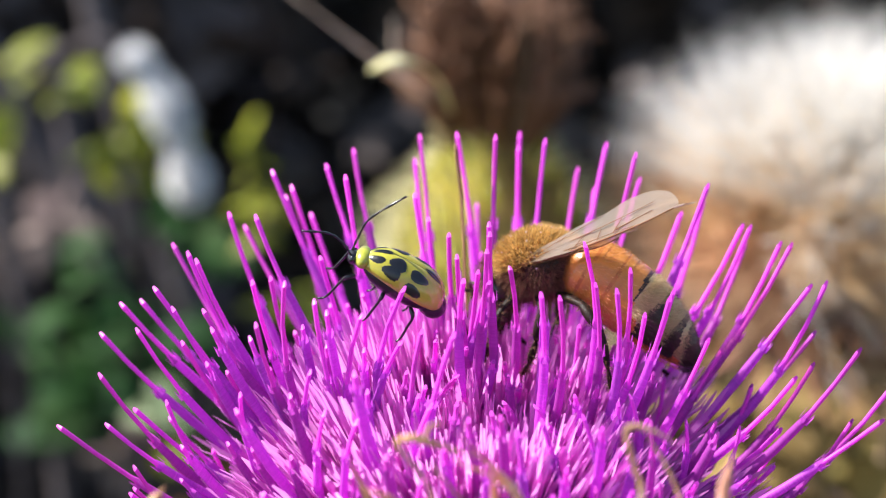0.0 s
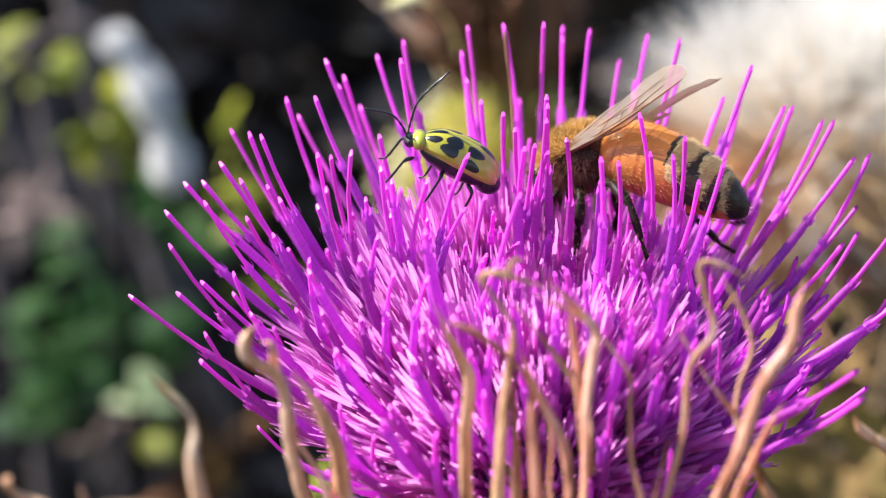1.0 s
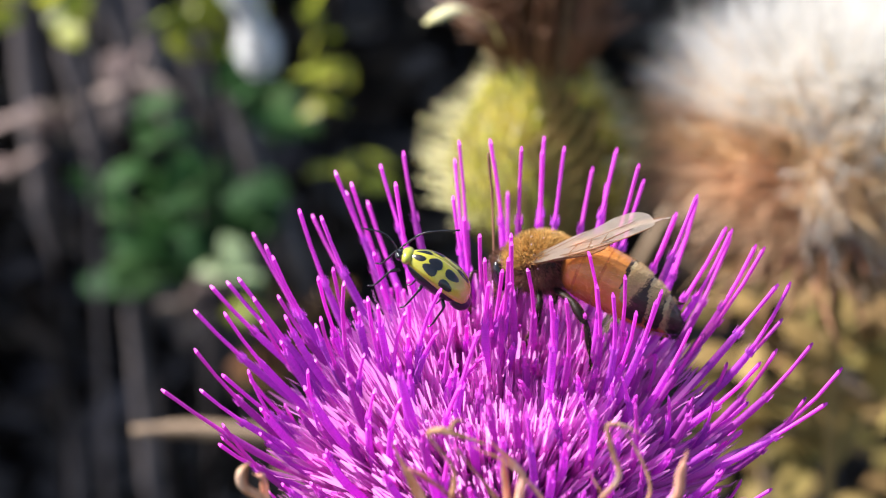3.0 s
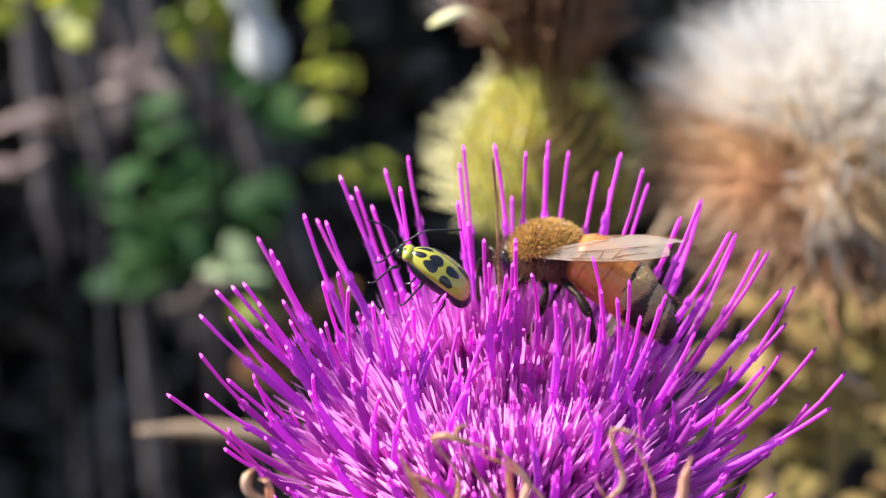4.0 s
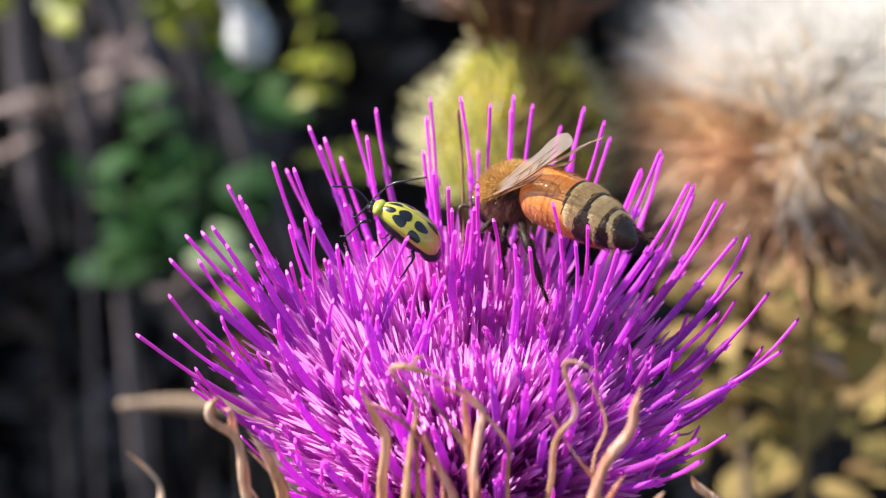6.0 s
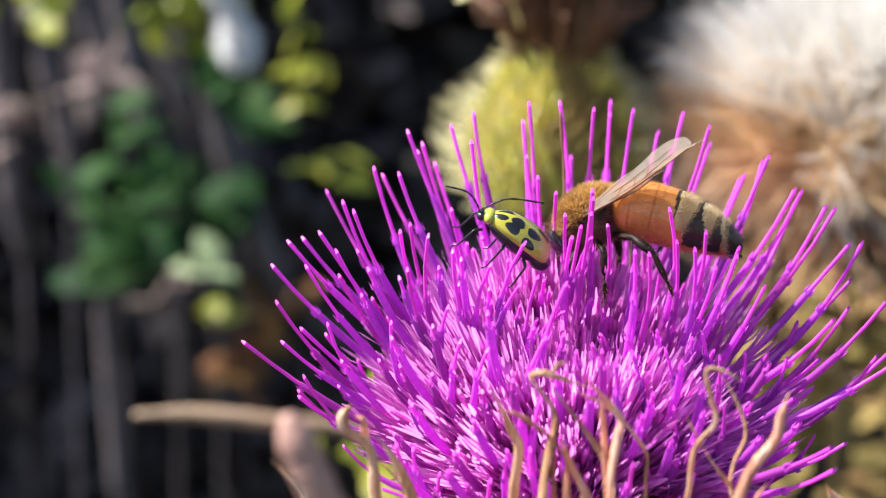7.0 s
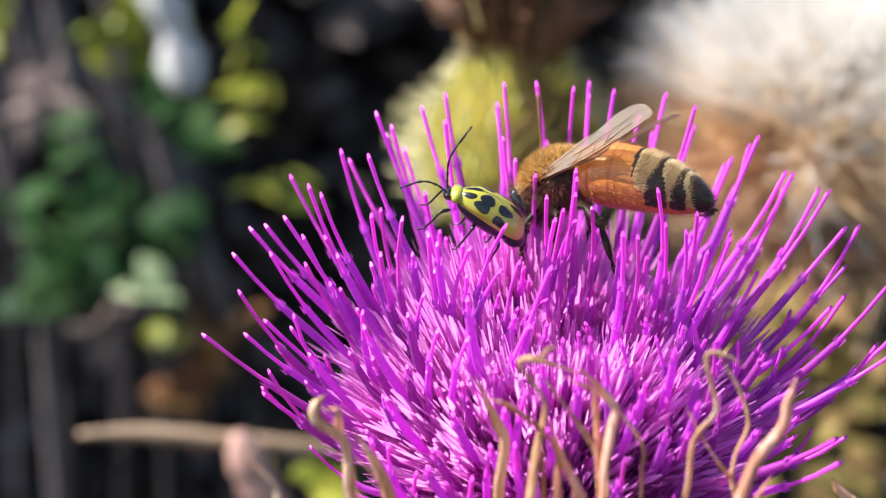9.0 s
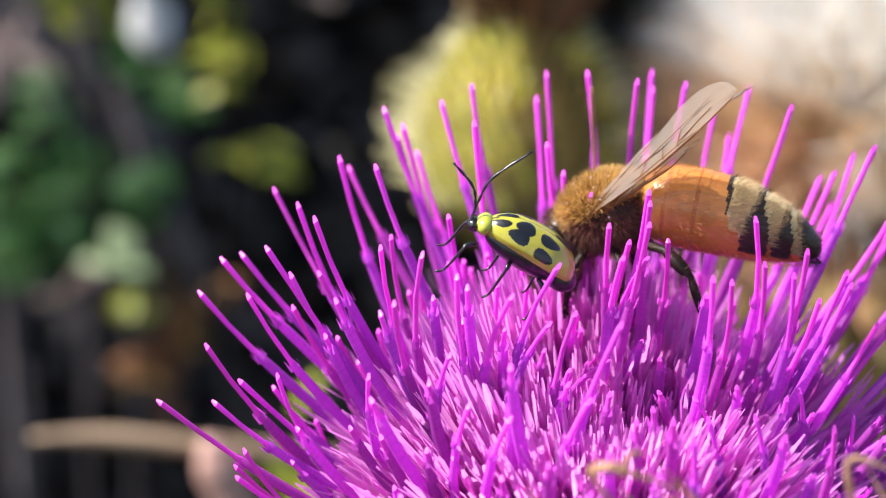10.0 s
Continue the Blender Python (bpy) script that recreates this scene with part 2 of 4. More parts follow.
def blade(bm, base, tip, width, bow, side, n=5, fold=0.25, mat=0):
    """A leaf blade from base to tip: pointed, folded along its midrib, bowed along bow."""
    base, tip, bow, side = Vector(base), Vector(tip), Vector(bow), Vector(side).normalized()
    up = (tip - base).cross(side).normalized()
    rows = []
    for k in range(n + 1):
        t = k / n
        c = base.lerp(tip, t) + bow * (4 * t * (1 - t))
        w = width * max(0.04, math.sin(math.pi * min(1, 0.08 + t * 0.92)) ** 0.8)
        rows.append([bm.verts.new(c - side * w + up * w * fold), bm.verts.new(c), bm.verts.new(c + side * w + up * w * fold)])
    for a, b in zip(rows, rows[1:]):
        for j in (0, 1):
            f = bm.faces.new((a[j], a[j + 1], b[j + 1], b[j]))
            f.material_index = mat


# ---- the setting ----
def build_ground():
    bm = bmesh.new()
    n = 60
    rings = []
    for k in range(n):
        r = 0.05 * 1.19 ** k
        rings.append([bm.verts.new((r * math.cos(a), r * math.sin(a), 0.012 * noise.noise((r * math.cos(a) * 6, r * math.sin(a) * 6, 0)) * min(1, r))) for a in (2 * math.pi * j / 40 for j in range(40))])
    mid = bm.verts.new((0, 0, 0))
    for j in range(40):
        bm.faces.new((mid, rings[0][j], rings[0][(j + 1) % 40]))
    for a, b in zip(rings, rings[1:]):
        for j in range(40):
            bm.faces.new((a[j], b[j], b[(j + 1) % 40], a[(j + 1) % 40]))
    tagged(part("ground", bm, SOIL, None), "dark soil covered with leaf litter", "ground", kind="structure")


build_ground()

# ---- the thistle in bloom ----
AXIS = Vector((0, -0.34, 0.94)).normalized()
CENTRE = Vector((0, -0.3, -1.4))
DISC = Vector((0, -0.42, -1.62))


def smooth(a, b, x):
    t = min(1, max(0, (x - a) / (b - a)))
    return t * t * (3 - 2 * t)


def reach(d):
    """How far from the centre of the head the tips stand in the direction d."""
    th = math.degrees(math.acos(max(-1, min(1, d.dot(AXIS)))))
    back = smooth(-0.55, -0.05, d.y)
    outer = 1.72 + 0.42 * back
    return 1.2 + (outer - 1.2) * smooth(18, 40, th), th


# where the bee has pressed the florets down
NEST = Vector((0.62, -0.05, 0.78)).normalized()
BOWS = (0.16, 0.30, 0.22, 0.12)


def floret_mesh(name, style, anther, seed, stout=1.0):
    """A floret of length 1 along z: thin tube, five corolla lobes, anther column, style. style, anther: where these begin."""
    rnd = random.Random(seed)
    bm = bmesh.new()
    bow = BOWS[seed % 4]
    line = lambda t: Vector((bow * U * 4 * t * (1 - t), U * 0.03 * math.sin(5 * t + seed), t))  # noqa: E731
    ts = [0, 0.25, anther - 0.14, anther, anther + 0.03, (anther + style) / 2, style - 0.03, style, style + 0.01, 1 - (1 - style) * 0.5, 0.985, 1.0]
    rs = [0.013, 0.015, 0.019, 0.024, 0.027, 0.027, 0.025, 0.020, 0.0142, 0.0130, 0.0142, 0.007]
    mats = [0, 0, 0, 1, 1, 1, 1, 2, 2, 2, 2]
    tube(bm, [line(t) for t in ts], [r * U * (stout if k < 8 else 1) for k, r in enumerate(rs)], 6, mats=mats, side=(0, 1, 0.001))
    for k in range(5):
        a = 2 * math.pi * (k + rnd.uniform(-0.12, 0.12)) / 5
        out = Vector((math.cos(a), math.sin(a), 0))
        acr = Vector((-math.sin(a), math.cos(a), 0))
        lo, hi = anther - 0.16, anther + rnd.uniform(0.0, 0.10)
        q = []
        for s, w, o in ((0, 0.012, 0.018), (0.5, 0.016, 0.045), (0.85, 0.013, 0.075 + 0.03 * rnd.random()), (1, 0.004, 0.09)):
            c = line(lo + (hi - lo) * s) + out * o * U
            q.append((bm.verts.new(c - acr * w * U), bm.verts.new(c + acr * w * U)))
        for x, y in zip(q, q[1:]):
            bm.faces.new((x[0], x[1], y[1], y[0]))
    # frilled mouth of the anther column
    for k in range(5):
        a = 2 * math.pi * k / 5
        c = line(style - 0.015)
        o = Vector((math.cos(a), math.sin(a), 0)) * U
        s = Vector((-math.sin(a), math.cos(a), 0)) * U * 0.014
        f = bm.faces.new([bm.verts.new(v) for v in (c + o * 0.030 * stout - s, c + o * 0.030 * stout + s, line(style + 0.02) + o * 0.034 * stout)])
        f.material_index = 1
    # the tip is the origin
    bmesh.ops.translate(bm, vec=(0, 0, -1), verts=bm.verts)
    me = bpy.data.meshes.new(name)
    bm.to_mesh(me)
    bm.free()
    for m in (COROLLA, ANTHER, STYLE):
        me.materials.append(m)
    me.polygons.foreach_set("use_smooth", [True] * len(me.polygons))
    return me


# Tips of the outer florets, in plan units.
TIPS_A = [
    (-2.20, -0.77, -0.65), (-1.98, -0.72, -0.37), (-2.04, -0.23, -0.23), (-1.93, -0.15, -0.07), (-1.72, 0.23, 0.18),
    (-1.38, 0.18, 0.37), (-1.13, 0.49, 0.59), (-0.65, 0.70, 0.69), (-0.31, 0.66, 0.77), (-0.07, 0.67, 0.78),
    (0.17, 0.33, 0.79), (0.87, 0.74, 0.70), (1.74, -0.19, 0.22), (1.88, -0.46, 0.04), (1.95, -0.95, -0.25),
    (2.01, -1.17, -0.58), (1.88, -0.20, -0.28), (2.22, -0.59, -0.51), (0.35, 0.90, 0.76), (1.37, -2.0, -0.87),
    (1.42, -2.0, -0.98), (-1.55, -0.54, -1.44), (-1.83, -0.77, -0.99),
]
TIPS_B = [
    (-1.30, 0.60, 0.25), (-1.10, 0.52, 0.42), (-1.05, 0.57, 0.48), (-0.93, 0.89, 0.28), (-0.81, 0.64, 0.61),
    (-0.34, 0.80, 0.61), (0.07, 1.16, 0.29), (0.33, 0.74, 0.69), (0.71, 0.84, 0.54), (0.93, 0.29, 0.69),
    (0.78, 0.91, 0.41), (1.05, 0.64, 0.49), (1.34, -0.02, 0.52), (1.26, 0.77, 0.22), (1.37, 0.80, 0.06),
    (1.63, 0.37, 0.13), (1.82, -0.46, 0.00), (1.66, -0.71, -0.42), (1.96, -0.76, -0.66), (-1.79, -0.59, -0.14),
    (-1.94, -0.77, -0.61), (-1.73, -0.50, 0.04), (-1.79, -0.88, -0.83), (1.72, -0.14, 0.20),
]
TIPS_D = [
    (-1.84, -0.01, -0.08), (-1.60, -0.71, -0.03), (-1.58, -0.13, 0.19), (-1.48, -0.45, 0.21), (-1.18, -0.09, 0.40),
    (-0.73, 0.04, 0.59), (1.40, 0.60, 0.38), (0.48, 0.60, 0.74), (1.25, 0.30, 0.32), (1.52, 0.10, 0.29),
    (1.56, 0.00, 0.29), (1.80, -0.60, -0.40), (-0.29, 0.20, 0.47), (1.71, -1.10, -1.15),
]
# Tips of shorter florets before and between the two insects.
TIPS_C = [
    (-0.80, -0.88, -0.03), (-0.62, -1.44, -0.23), (-0.41, -0.95, -0.19), (-1.24, -1.27, -0.45), (0.31, -0.83, -0.05),
    (-0.62, -1.44, -0.48), (0.07, -1.54, -0.43), (-0.95, -0.65, -0.16), (0.55, -1.46, -0.81), (-0.52, -1.87, -0.97),
    (-0.86, -1.92, -1.10), (0.63, -0.67, -0.71), (0.71, -1.01, -0.50), (-0.97, -1.17, -0.41), (-1.18, -1.86, -0.95),
    (-0.08, -0.62, 0.22), (-0.02, -0.55, 0.12), (0.05, -0.78, 0.10), (0.62, -0.80, 0.08), (1.05, -0.72, 0.02),
    (-0.30, -1.02, -0.12), (0.16, -0.66, 0.16), (-0.12, -0.20, 0.28), (-0.22, 0.05, 0.34), (0.85, -0.86, -0.05),
    (0.55, -0.75, 0.30), (0.79, -0.90, 0.17), (0.09, -0.72, 0.35), (0.03, -0.68, 0.40), (-0.39, -1.00, 0.11), (-0.16, -1.30, -0.06), (0.29, -1.10, 0.08), (0.39, -1.00, 0.07), (-0.61, -1.10, -0.01), (0.70, -1.00, 0.08), (0.98, -1.00, 0.03), (-0.86, -1.00, 0.04), (-1.01, -0.90, 0.13), (-1.14, -1.10, -0.03), (-0.06, -0.90, 0.14), (0.01, -0.85, 0.28),
]

thistle = empty("thistle", "blooming purple thistle with dry straw bracts", "thistle", (0, 0, 0))


def build_flower():
    rnd = random.Random(4)
    long_ = [floret_mesh("floret", 0.74 + 0.02 * k, 0.50 + 0.02 * k, k) for k in range(4)]
    short = [floret_mesh("floret", 0.93, 0.60, 11, 1.05), floret_mesh("floret", 0.95, 0.66, 12, 1.1), floret_mesh("floret", 0.88, 0.58, 13, 0.95)]

    def put(tip, mesh, base=None):
        tip = Vector(tip)
        d = (tip - CENTRE).normalized()
        if base is None:
            flat = d - AXIS * d.dot(AXIS)
            th = math.acos(max(-1, min(1, d.dot(AXIS))))
            base = DISC + flat.normalized() * min(0.55, 0.42 * th) + AXIS * 0.12 * rnd.random()
        z = tip - base
        ln = z.length
        z.normalize()
        low = -(AXIS - z * AXIS.dot(z)).normalized()
        low = (low + 0.35 * Vector((rnd.gauss(0, 1), rnd.gauss(0, 1), rnd.gauss(0, 1))) * 0.5)
        x = (low - z * low.dot(z)).normalized()
        y = z.cross(x)
        m = Matrix.Translation(at(*tip)) @ Matrix((x, y, z)).transposed().to_4x4() @ Matrix.Diagonal((1, 1, ln * U, 1))
        ob = new("floret", mesh)
        ob.parent, ob.matrix_basis = thistle, m
        return ob

    for k, (x, y, z) in enumerate(TIPS_A + TIPS_B + TIPS_D):
        put((x * 1.017, y - 0.02, z - 0.008), long_[k % 4])
    middle = None
    for k, p in enumerate(TIPS_C):
        ob = put(p, short[k % 3] if k < 15 else long_[k % 4])
        middle = ob if k == 15 else middle
    made = 0
    golden = math.pi * (3 - math.sqrt(5))
    k = 0
    ax = AXIS.orthogonal().normalized()
    ay = AXIS.cross(ax)
    total = 330
    while made < 200 and k < total:
        th = math.radians(100) * math.sqrt((k + 0.5) / total)
        ph = golden * k + rnd.uniform(-0.12, 0.12)
        k += 1
        d = AXIS * math.cos(th) + (ax * math.cos(ph) + ay * math.sin(ph)) * math.sin(th)
        r, deg = reach(d)
        if d.y > 0.35 and d.z < 0.5:
            continue
        r *= rnd.uniform(0.86, 1.0) * (1 - 0.16 * smooth(0.72, 0.95, d.dot(NEST))) * (1 - 0.12 * smooth(76, 100, deg))
        r *= 1 - 0.22 * smooth(-0.1, 0.2, d.y)
        tip = CENTRE + d * r
        # room for the bee and the beetle
        s = min(1, max(0, (tip.x - 0.0) / 1.2))
        if (tip - Vector((0.05 + 1.1 * s, 0.12 - 0.45 * s, 0.02))).length < 0.36 or (tip - Vector((-0.45, -0.62, 0.08))).length < 0.30:
            tip = CENTRE + d * 1.05
        put(tip, rnd.choice(short if d.y < -0.2 else long_))
        made += 1

    # florets that droop and curl round the lower rim
    for k in range(30):
        th, ph = math.radians(rnd.uniform(100, 124)), rnd.uniform(0, 2 * math.pi)
        d = AXIS * math.cos(th) + (ax * math.cos(ph) + ay * math.sin(ph)) * math.sin(th)
        if d.y > 0.4:
            continue
        put(CENTRE + d * rnd.uniform(1.15, 1.6), rnd.choice(long_), DISC + d * 0.5 - AXIS * 0.05)

    # the crowd of corolla lobes between the florets
    bm = bmesh.new()
    for k in range(19000):
        deep = k < 8000
        th = math.radians(106) * math.sqrt(rnd.random())
        ph = rnd.uniform(0, 2 * math.pi)
        d = AXIS * math.cos(th) + (ax * math.cos(ph) + ay * math.sin(ph)) * math.sin(th)
        if d.y > 0.45 and d.z < 0.45:
            continue
        r, deg = reach(d)
        r = min(r, 1.72) * (rnd.uniform(0.56, 0.73) if deep else rnd.uniform(0.60, 0.86)) * (1 - 0.3 * smooth(76, 104, deg)) * (1 - 0.2 * smooth(0.72, 0.95, d.dot(NEST)))
        tip = CENTRE + d * r
        flat = (d - AXIS * d.dot(AXIS)).normalized()
        base = DISC + flat * min(0.55, 0.42 * th)
        z = (tip - base).normalized()
        jit = Vector((rnd.gauss(0, 1), rnd.gauss(0, 1), rnd.gauss(0, 1))) * 0.028
        start = tip - z * min((tip - base).length * 0.9, rnd.uniform(0.5, 0.9))
        side = z.cross(Vector((rnd.gauss(0, 1), rnd.gauss(0, 1), rnd.gauss(0, 1)))).normalized()
        up = z.cross(side)
        w = rnd.uniform(0.022, 0.038) if deep else rnd.uniform(0.010, 0.021)
        curl = side.cross(z) * rnd.uniform(-0.07, 0.07)
        rows = []
        for s, f in ((0, 0.8), (0.5, 1.0), (0.85, 0.95), (1.0, 0.35)):
            c = start.lerp(tip + jit, s) + curl * s * s
            rows.append([bm.verts.new(at(*q)) for q in (c - side * w * f, c + up * w * f * 0.6, c + side * w * f)])
        for a, b in zip(rows, rows[1:]):
            for j in (0, 1):
                bm.faces.new((a[j], a[j + 1], b[j + 1], b[j]))
    tagged(part("corolla_mass", bm, COROLLA, thistle, "crowded pale violet corolla lobes"), kind="stuff")

    # involucre below the florets and the stem down to the ground
    bm = bmesh.new()
    prof = [(-2.2, 0.25), (-2.0, 0.7), (-1.5, 0.98), (-0.9, 0.92), (-0.4, 0.68), (-0.1, 0.5), (0.02, 0.36), (0.05, 0.02)]
    tube(bm, [at(*(DISC + AXIS * h)) for h, r in prof], [r * U for h, r in prof], 20, side=(0, 1, 0.2))
    part("involucre", bm, INVOLUCRE, thistle, "rounded green involucre")
    bm = bmesh.new()
    foot = DISC + AXIS * -2.1
    tube(bm, bez([at(*foot), at(foot.x, foot.y + 0.9, foot.z - 2.5), at(0.4, 1.5, -20), at(0.2, 0.5, -55), Vector((0, 0, -0.01))], 18), [0.0022 + 0.00012 * k for k in range(19)], 8)
    part("stem", bm, STEMGREEN, thistle)
    return middle


def ribbon(pts, width, seed):
    """A dry bract along pts, from its foot to its tip: a twisted, channelled ribbon that tapers to a point."""
    rnd = random.Random(seed)
    n = 34
    pts = bez(pts, n)
    tw, turn = rnd.uniform(-0.5, 0.5), rnd.choice((-1, 1)) * rnd.uniform(0.6, 1.8)
    bm = bmesh.new()
    rings = []
    for k, c in enumerate(pts):
        t = k / n
        d = (pts[min(k + 1, n)] - pts[max(k - 1, 0)]).normalized()
        across = d.cross(Vector((0, -1, 0.15))).normalized()
        w = width * (1.55 - 0.65 * t + 0.16 * math.sin(8 * t + seed)) * min(1, (1.0 - t) / 0.16 + 0.12)
        q = tw + turn * t + 0.4 * math.sin(7 * t + seed)
        e1 = across * math.cos(q) + d.cross(across) * math.sin(q)
        e2 = d.cross(e1)
        w = max(0.004, w)
        rings.append([bm.verts.new(at(*(c + e1 * w * x + e2 * w * y))) for x, y in ((-1, 0.40), (-0.55, -0.04), (0, -0.22), (0.55, -0.04), (1, 0.40), (0.5, 0.12), (0, -0.07), (-0.5, 0.12))])
    for r0, r1 in zip(rings, rings[1:]):
        for j in range(8):
            bm.faces.new((r0[j], r0[(j + 1) % 8], r1[(j + 1) % 8], r1[j]))
    part("bract", bm, STRAW, thistle)


count = itertools.count()


def bract(y, width, *line):
    """A bract before the head: its tip stands at depth y, line gives (x, z) from the tip down; it runs on to the involucre."""
    top = max(z for _, z in line)
    pts = [Vector((x, y - 0.14 + 0.03 * (top - z), z)) for x, z in line]
    low = pts[-1]
    if low.z < -1.3:
        pts += [Vector((low.x * 0.88, low.y + 0.18, -2.2)), Vector((low.x * 0.55, low.y * 0.5 - 0.1, -3.0))]
    ribbon(pts[::-1], width, next(count))


def build_bracts():
    bract(-2.10, 0.034, (-0.65, -0.45), (-0.52, -0.70), (-0.47, -0.83), (-0.49, -1.05), (-0.49, -1.24), (-0.47, -1.56))
    bract(-2.30, 0.024, (-0.09, -0.39), (-0.30, -0.31), (-0.39, -0.29), (-0.44, -0.33), (-0.31, -0.51), (-0.30, -0.62), (-0.34, -0.87), (-0.37, -1.50))
    bract(-2.30, 0.010, (-0.24, -0.24), (-0.29, -0.25), (-0.32, -0.30), (-0.36, -0.29))
    bract(-2.25, 0.024, (-0.19, -0.28), (-0.06, -0.42), (0.08, -0.58), (0.07, -0.69), (0.04, -0.91), (0.04, -1.13), (0.02, -1.51))
    bract(-2.27, 0.010, (-0.19, -0.40), (-0.13, -0.44), (-0.04, -0.48), (0.06, -0.56))
    bract(-2.25, 0.021, (0.05, -0.54), (0.16, -0.66), (0.25, -0.80), (0.25, -0.94), (0.26, -1.19), (0.32, -1.51))
    bract(-2.20, 0.013, (-0.30, -0.43), (-0.23, -0.52), (-0.10, -0.69), (0.01, -0.86), (0.04, -1.08))
    bract(-2.32, 0.024, (-0.59, -0.51), (-0.50, -0.55), (-0.37, -0.64), (-0.27, -0.74), (-0.22, -0.83), (-0.22, -0.98), (-0.19, -1.49))
    bract(-2.36, 0.022, (-0.28, -0.60), (-0.19, -0.82), (-0.08, -1.05), (-0.05, -1.22), (-0.05, -1.47))
    bract(-2.26, 0.023, (-0.29, -0.77), (-0.28, -0.94), (-0.27, -1.16), (-0.27, -1.50))
    bract(-2.40, 0.015, (-0.14, -0.95), (-0.13, -1.08), (-0.14, -1.26), (-0.12, -1.45))
    bract(-2.20, 0.026, (-0.02, -0.49), (-0.00, -0.64), (0.02, -0.80), (0.05, -1.02), (0.06, -1.27))
    bract(-2.25, 0.016, (0.77, -0.35), (0.65, -0.29), (0.56, -0.29), (0.59, -0.44), (0.63, -0.60), (0.52, -0.77), (0.50, -1.06), (0.40, -1.51))
    bract(-2.20, 0.024, (0.64, -0.31), (0.74, -0.48), (0.81, -0.68), (0.75, -0.87), (0.75, -1.05), (0.87, -1.33), (0.93, -1.53))
    bract(-2.20, 0.009, (0.47, -0.59), (0.53, -0.70), (0.63, -0.86), (0.74, -1.00))
    bract(-2.50, 0.027, (0.97, -0.33), (0.94, -0.46), (0.92, -0.61), (0.79, -0.80), (0.69, -1.11), (0.57, -1.43))
    bract(-2.40, 0.022, (0.91, -0.90), (0.85, -1.01), (0.79, -1.14), (0.68, -1.46))
    bract(-2.35, 0.018, (0.41, -1.06), (0.38, -1.18), (0.35, -1.31), (0.34, -1.47))
    bract(-2.00, 0.030, (1.35, -1.06), (1.40, -1.14), (1.53, -1.24), (1.58, -1.36), (1.60, -1.49), (1.62, -1.62))
    bract(-2.20, 0.010, (1.36, -1.41), (1.33, -1.47), (1.26, -1.55))
    bract(-2.23, 0.030, (-1.44, -0.52), (-1.49, -0.59), (-1.48, -0.68), (-1.34, -0.80), (-1.31, -1.08), (-1.20, -1.53))
    bract(-2.20, 0.020, (-1.43, -0.60), (-1.37, -0.62), (-1.36, -0.74), (-1.31, -0.93), (-1.30, -1.15))
    bract(-2.15, 0.031, (-1.29, -0.75), (-1.17, -0.94), (-1.09, -1.13), (-1.06, -1.35), (-0.98, -1.55))
    bract(-2.10, 0.022, (-1.30, -0.89), (-1.20, -0.99), (-1.11, -1.14), (-1.11, -1.57))
    bract(-2.30, 0.016, (-1.28, -1.02), (-1.23, -1.11), (-1.16, -1.24), (-1.11, -1.43))
    bract(-2.96, 0.024, (-1.83, -0.58), (-1.69, -0.73), (-1.66, -0.81), (-1.67, -0.94), (-1.63, -1.17), (-1.58, -1.29))
    bract(-2.91, 0.030, (-2.41, -1.00), (-2.44, -1.03), (-2.39, -1.09), (-2.24, -1.18), (-2.16, -1.29))
    bract(-3.10, 0.013, (-2.10, -0.99), (-2.06, -1.08), (-1.95, -1.13), (-1.78, -1.25))
    bract(-2.90, 0.012, (-2.56, -1.24), (-2.59, -1.28), (-2.61, -1.33))
    bract(-2.80, 0.024, (-2.42, -1.35), (-2.27, -1.30), (-2.05, -1.26), (-1.92, -1.29), (-1.84, -1.42))
    bract(-2.50, 0.016, (-1.80, -1.42), (-1.78, -1.48), (-1.74, -1.55))
    bract(-2.50, 0.016, (-1.64, -1.37), (-1.56, -1.43), (-1.47, -1.52))
    bract(-2.60, 0.014, (1.61, -1.24), (1.54, -1.31), (1.46, -1.39), (1.43, -1.51))
    # those behind the head
    rnd = random.Random(8)
    for k in range(14):
        a = math.radians(rnd.uniform(-15, 195))
        foot = Vector((1.15 * math.cos(a), -0.2 + 1.1 * math.sin(a), -3.0))
        tip = Vector((2.1 * math.cos(a), -0.1 + 1.9 * math.sin(a), rnd.uniform(-2.9, -2.5)))
        ribbon([foot, foot.lerp(tip, 0.4) + Vector((0, 0.1, 0.1)), foot.lerp(tip, 0.75) + Vector((0.06, 0, 0.08)), tip], 0.022, 40 + k)


DEAD = ((-0.08, 0.35, 0.73), (-0.06, 0.35, 0.52), (-0.04, 0.32, 0.24))


def build_dead_floret():
    bm = bmesh.new()
    tube(bm, [at(*q) for q in bez([DEAD[0], DEAD[1], DEAD[2], (0.0, -0.1, -1.2)], 14)], [0.006 * U] + [0.012 * U] * 4 + [0.009 * U] * 10, 5)
    part("dead_floret", bm, WITHER, thistle, "thin dead brown floret")


cam.data.dof.focus_object = build_flower()
build_dead_floret()
build_bracts()


# ---- the bee ----
K = U * 0.92


def bv(x, y, z):
    return Vector((x, y, z)) * K


def shell_spots(c, r, n, seed, keep=lambda v: True):
    """Places and normals spread over an ellipsoid."""
    rnd = random.Random(seed)
    out = []
    while len(out) < n:
        v = Vector((rnd.gauss(0, 1), rnd.gauss(0, 1), rnd.gauss(0, 1))).normalized()
        if keep(v):
            p = Vector((c[0] + r[0] * v.x, c[1] + r[1] * v.y, c[2] + r[2] * v.z)) * K
            out.append((p, Vector((v.x / r[0], v.y / r[1], v.z / r[2])).normalized()))
    return out


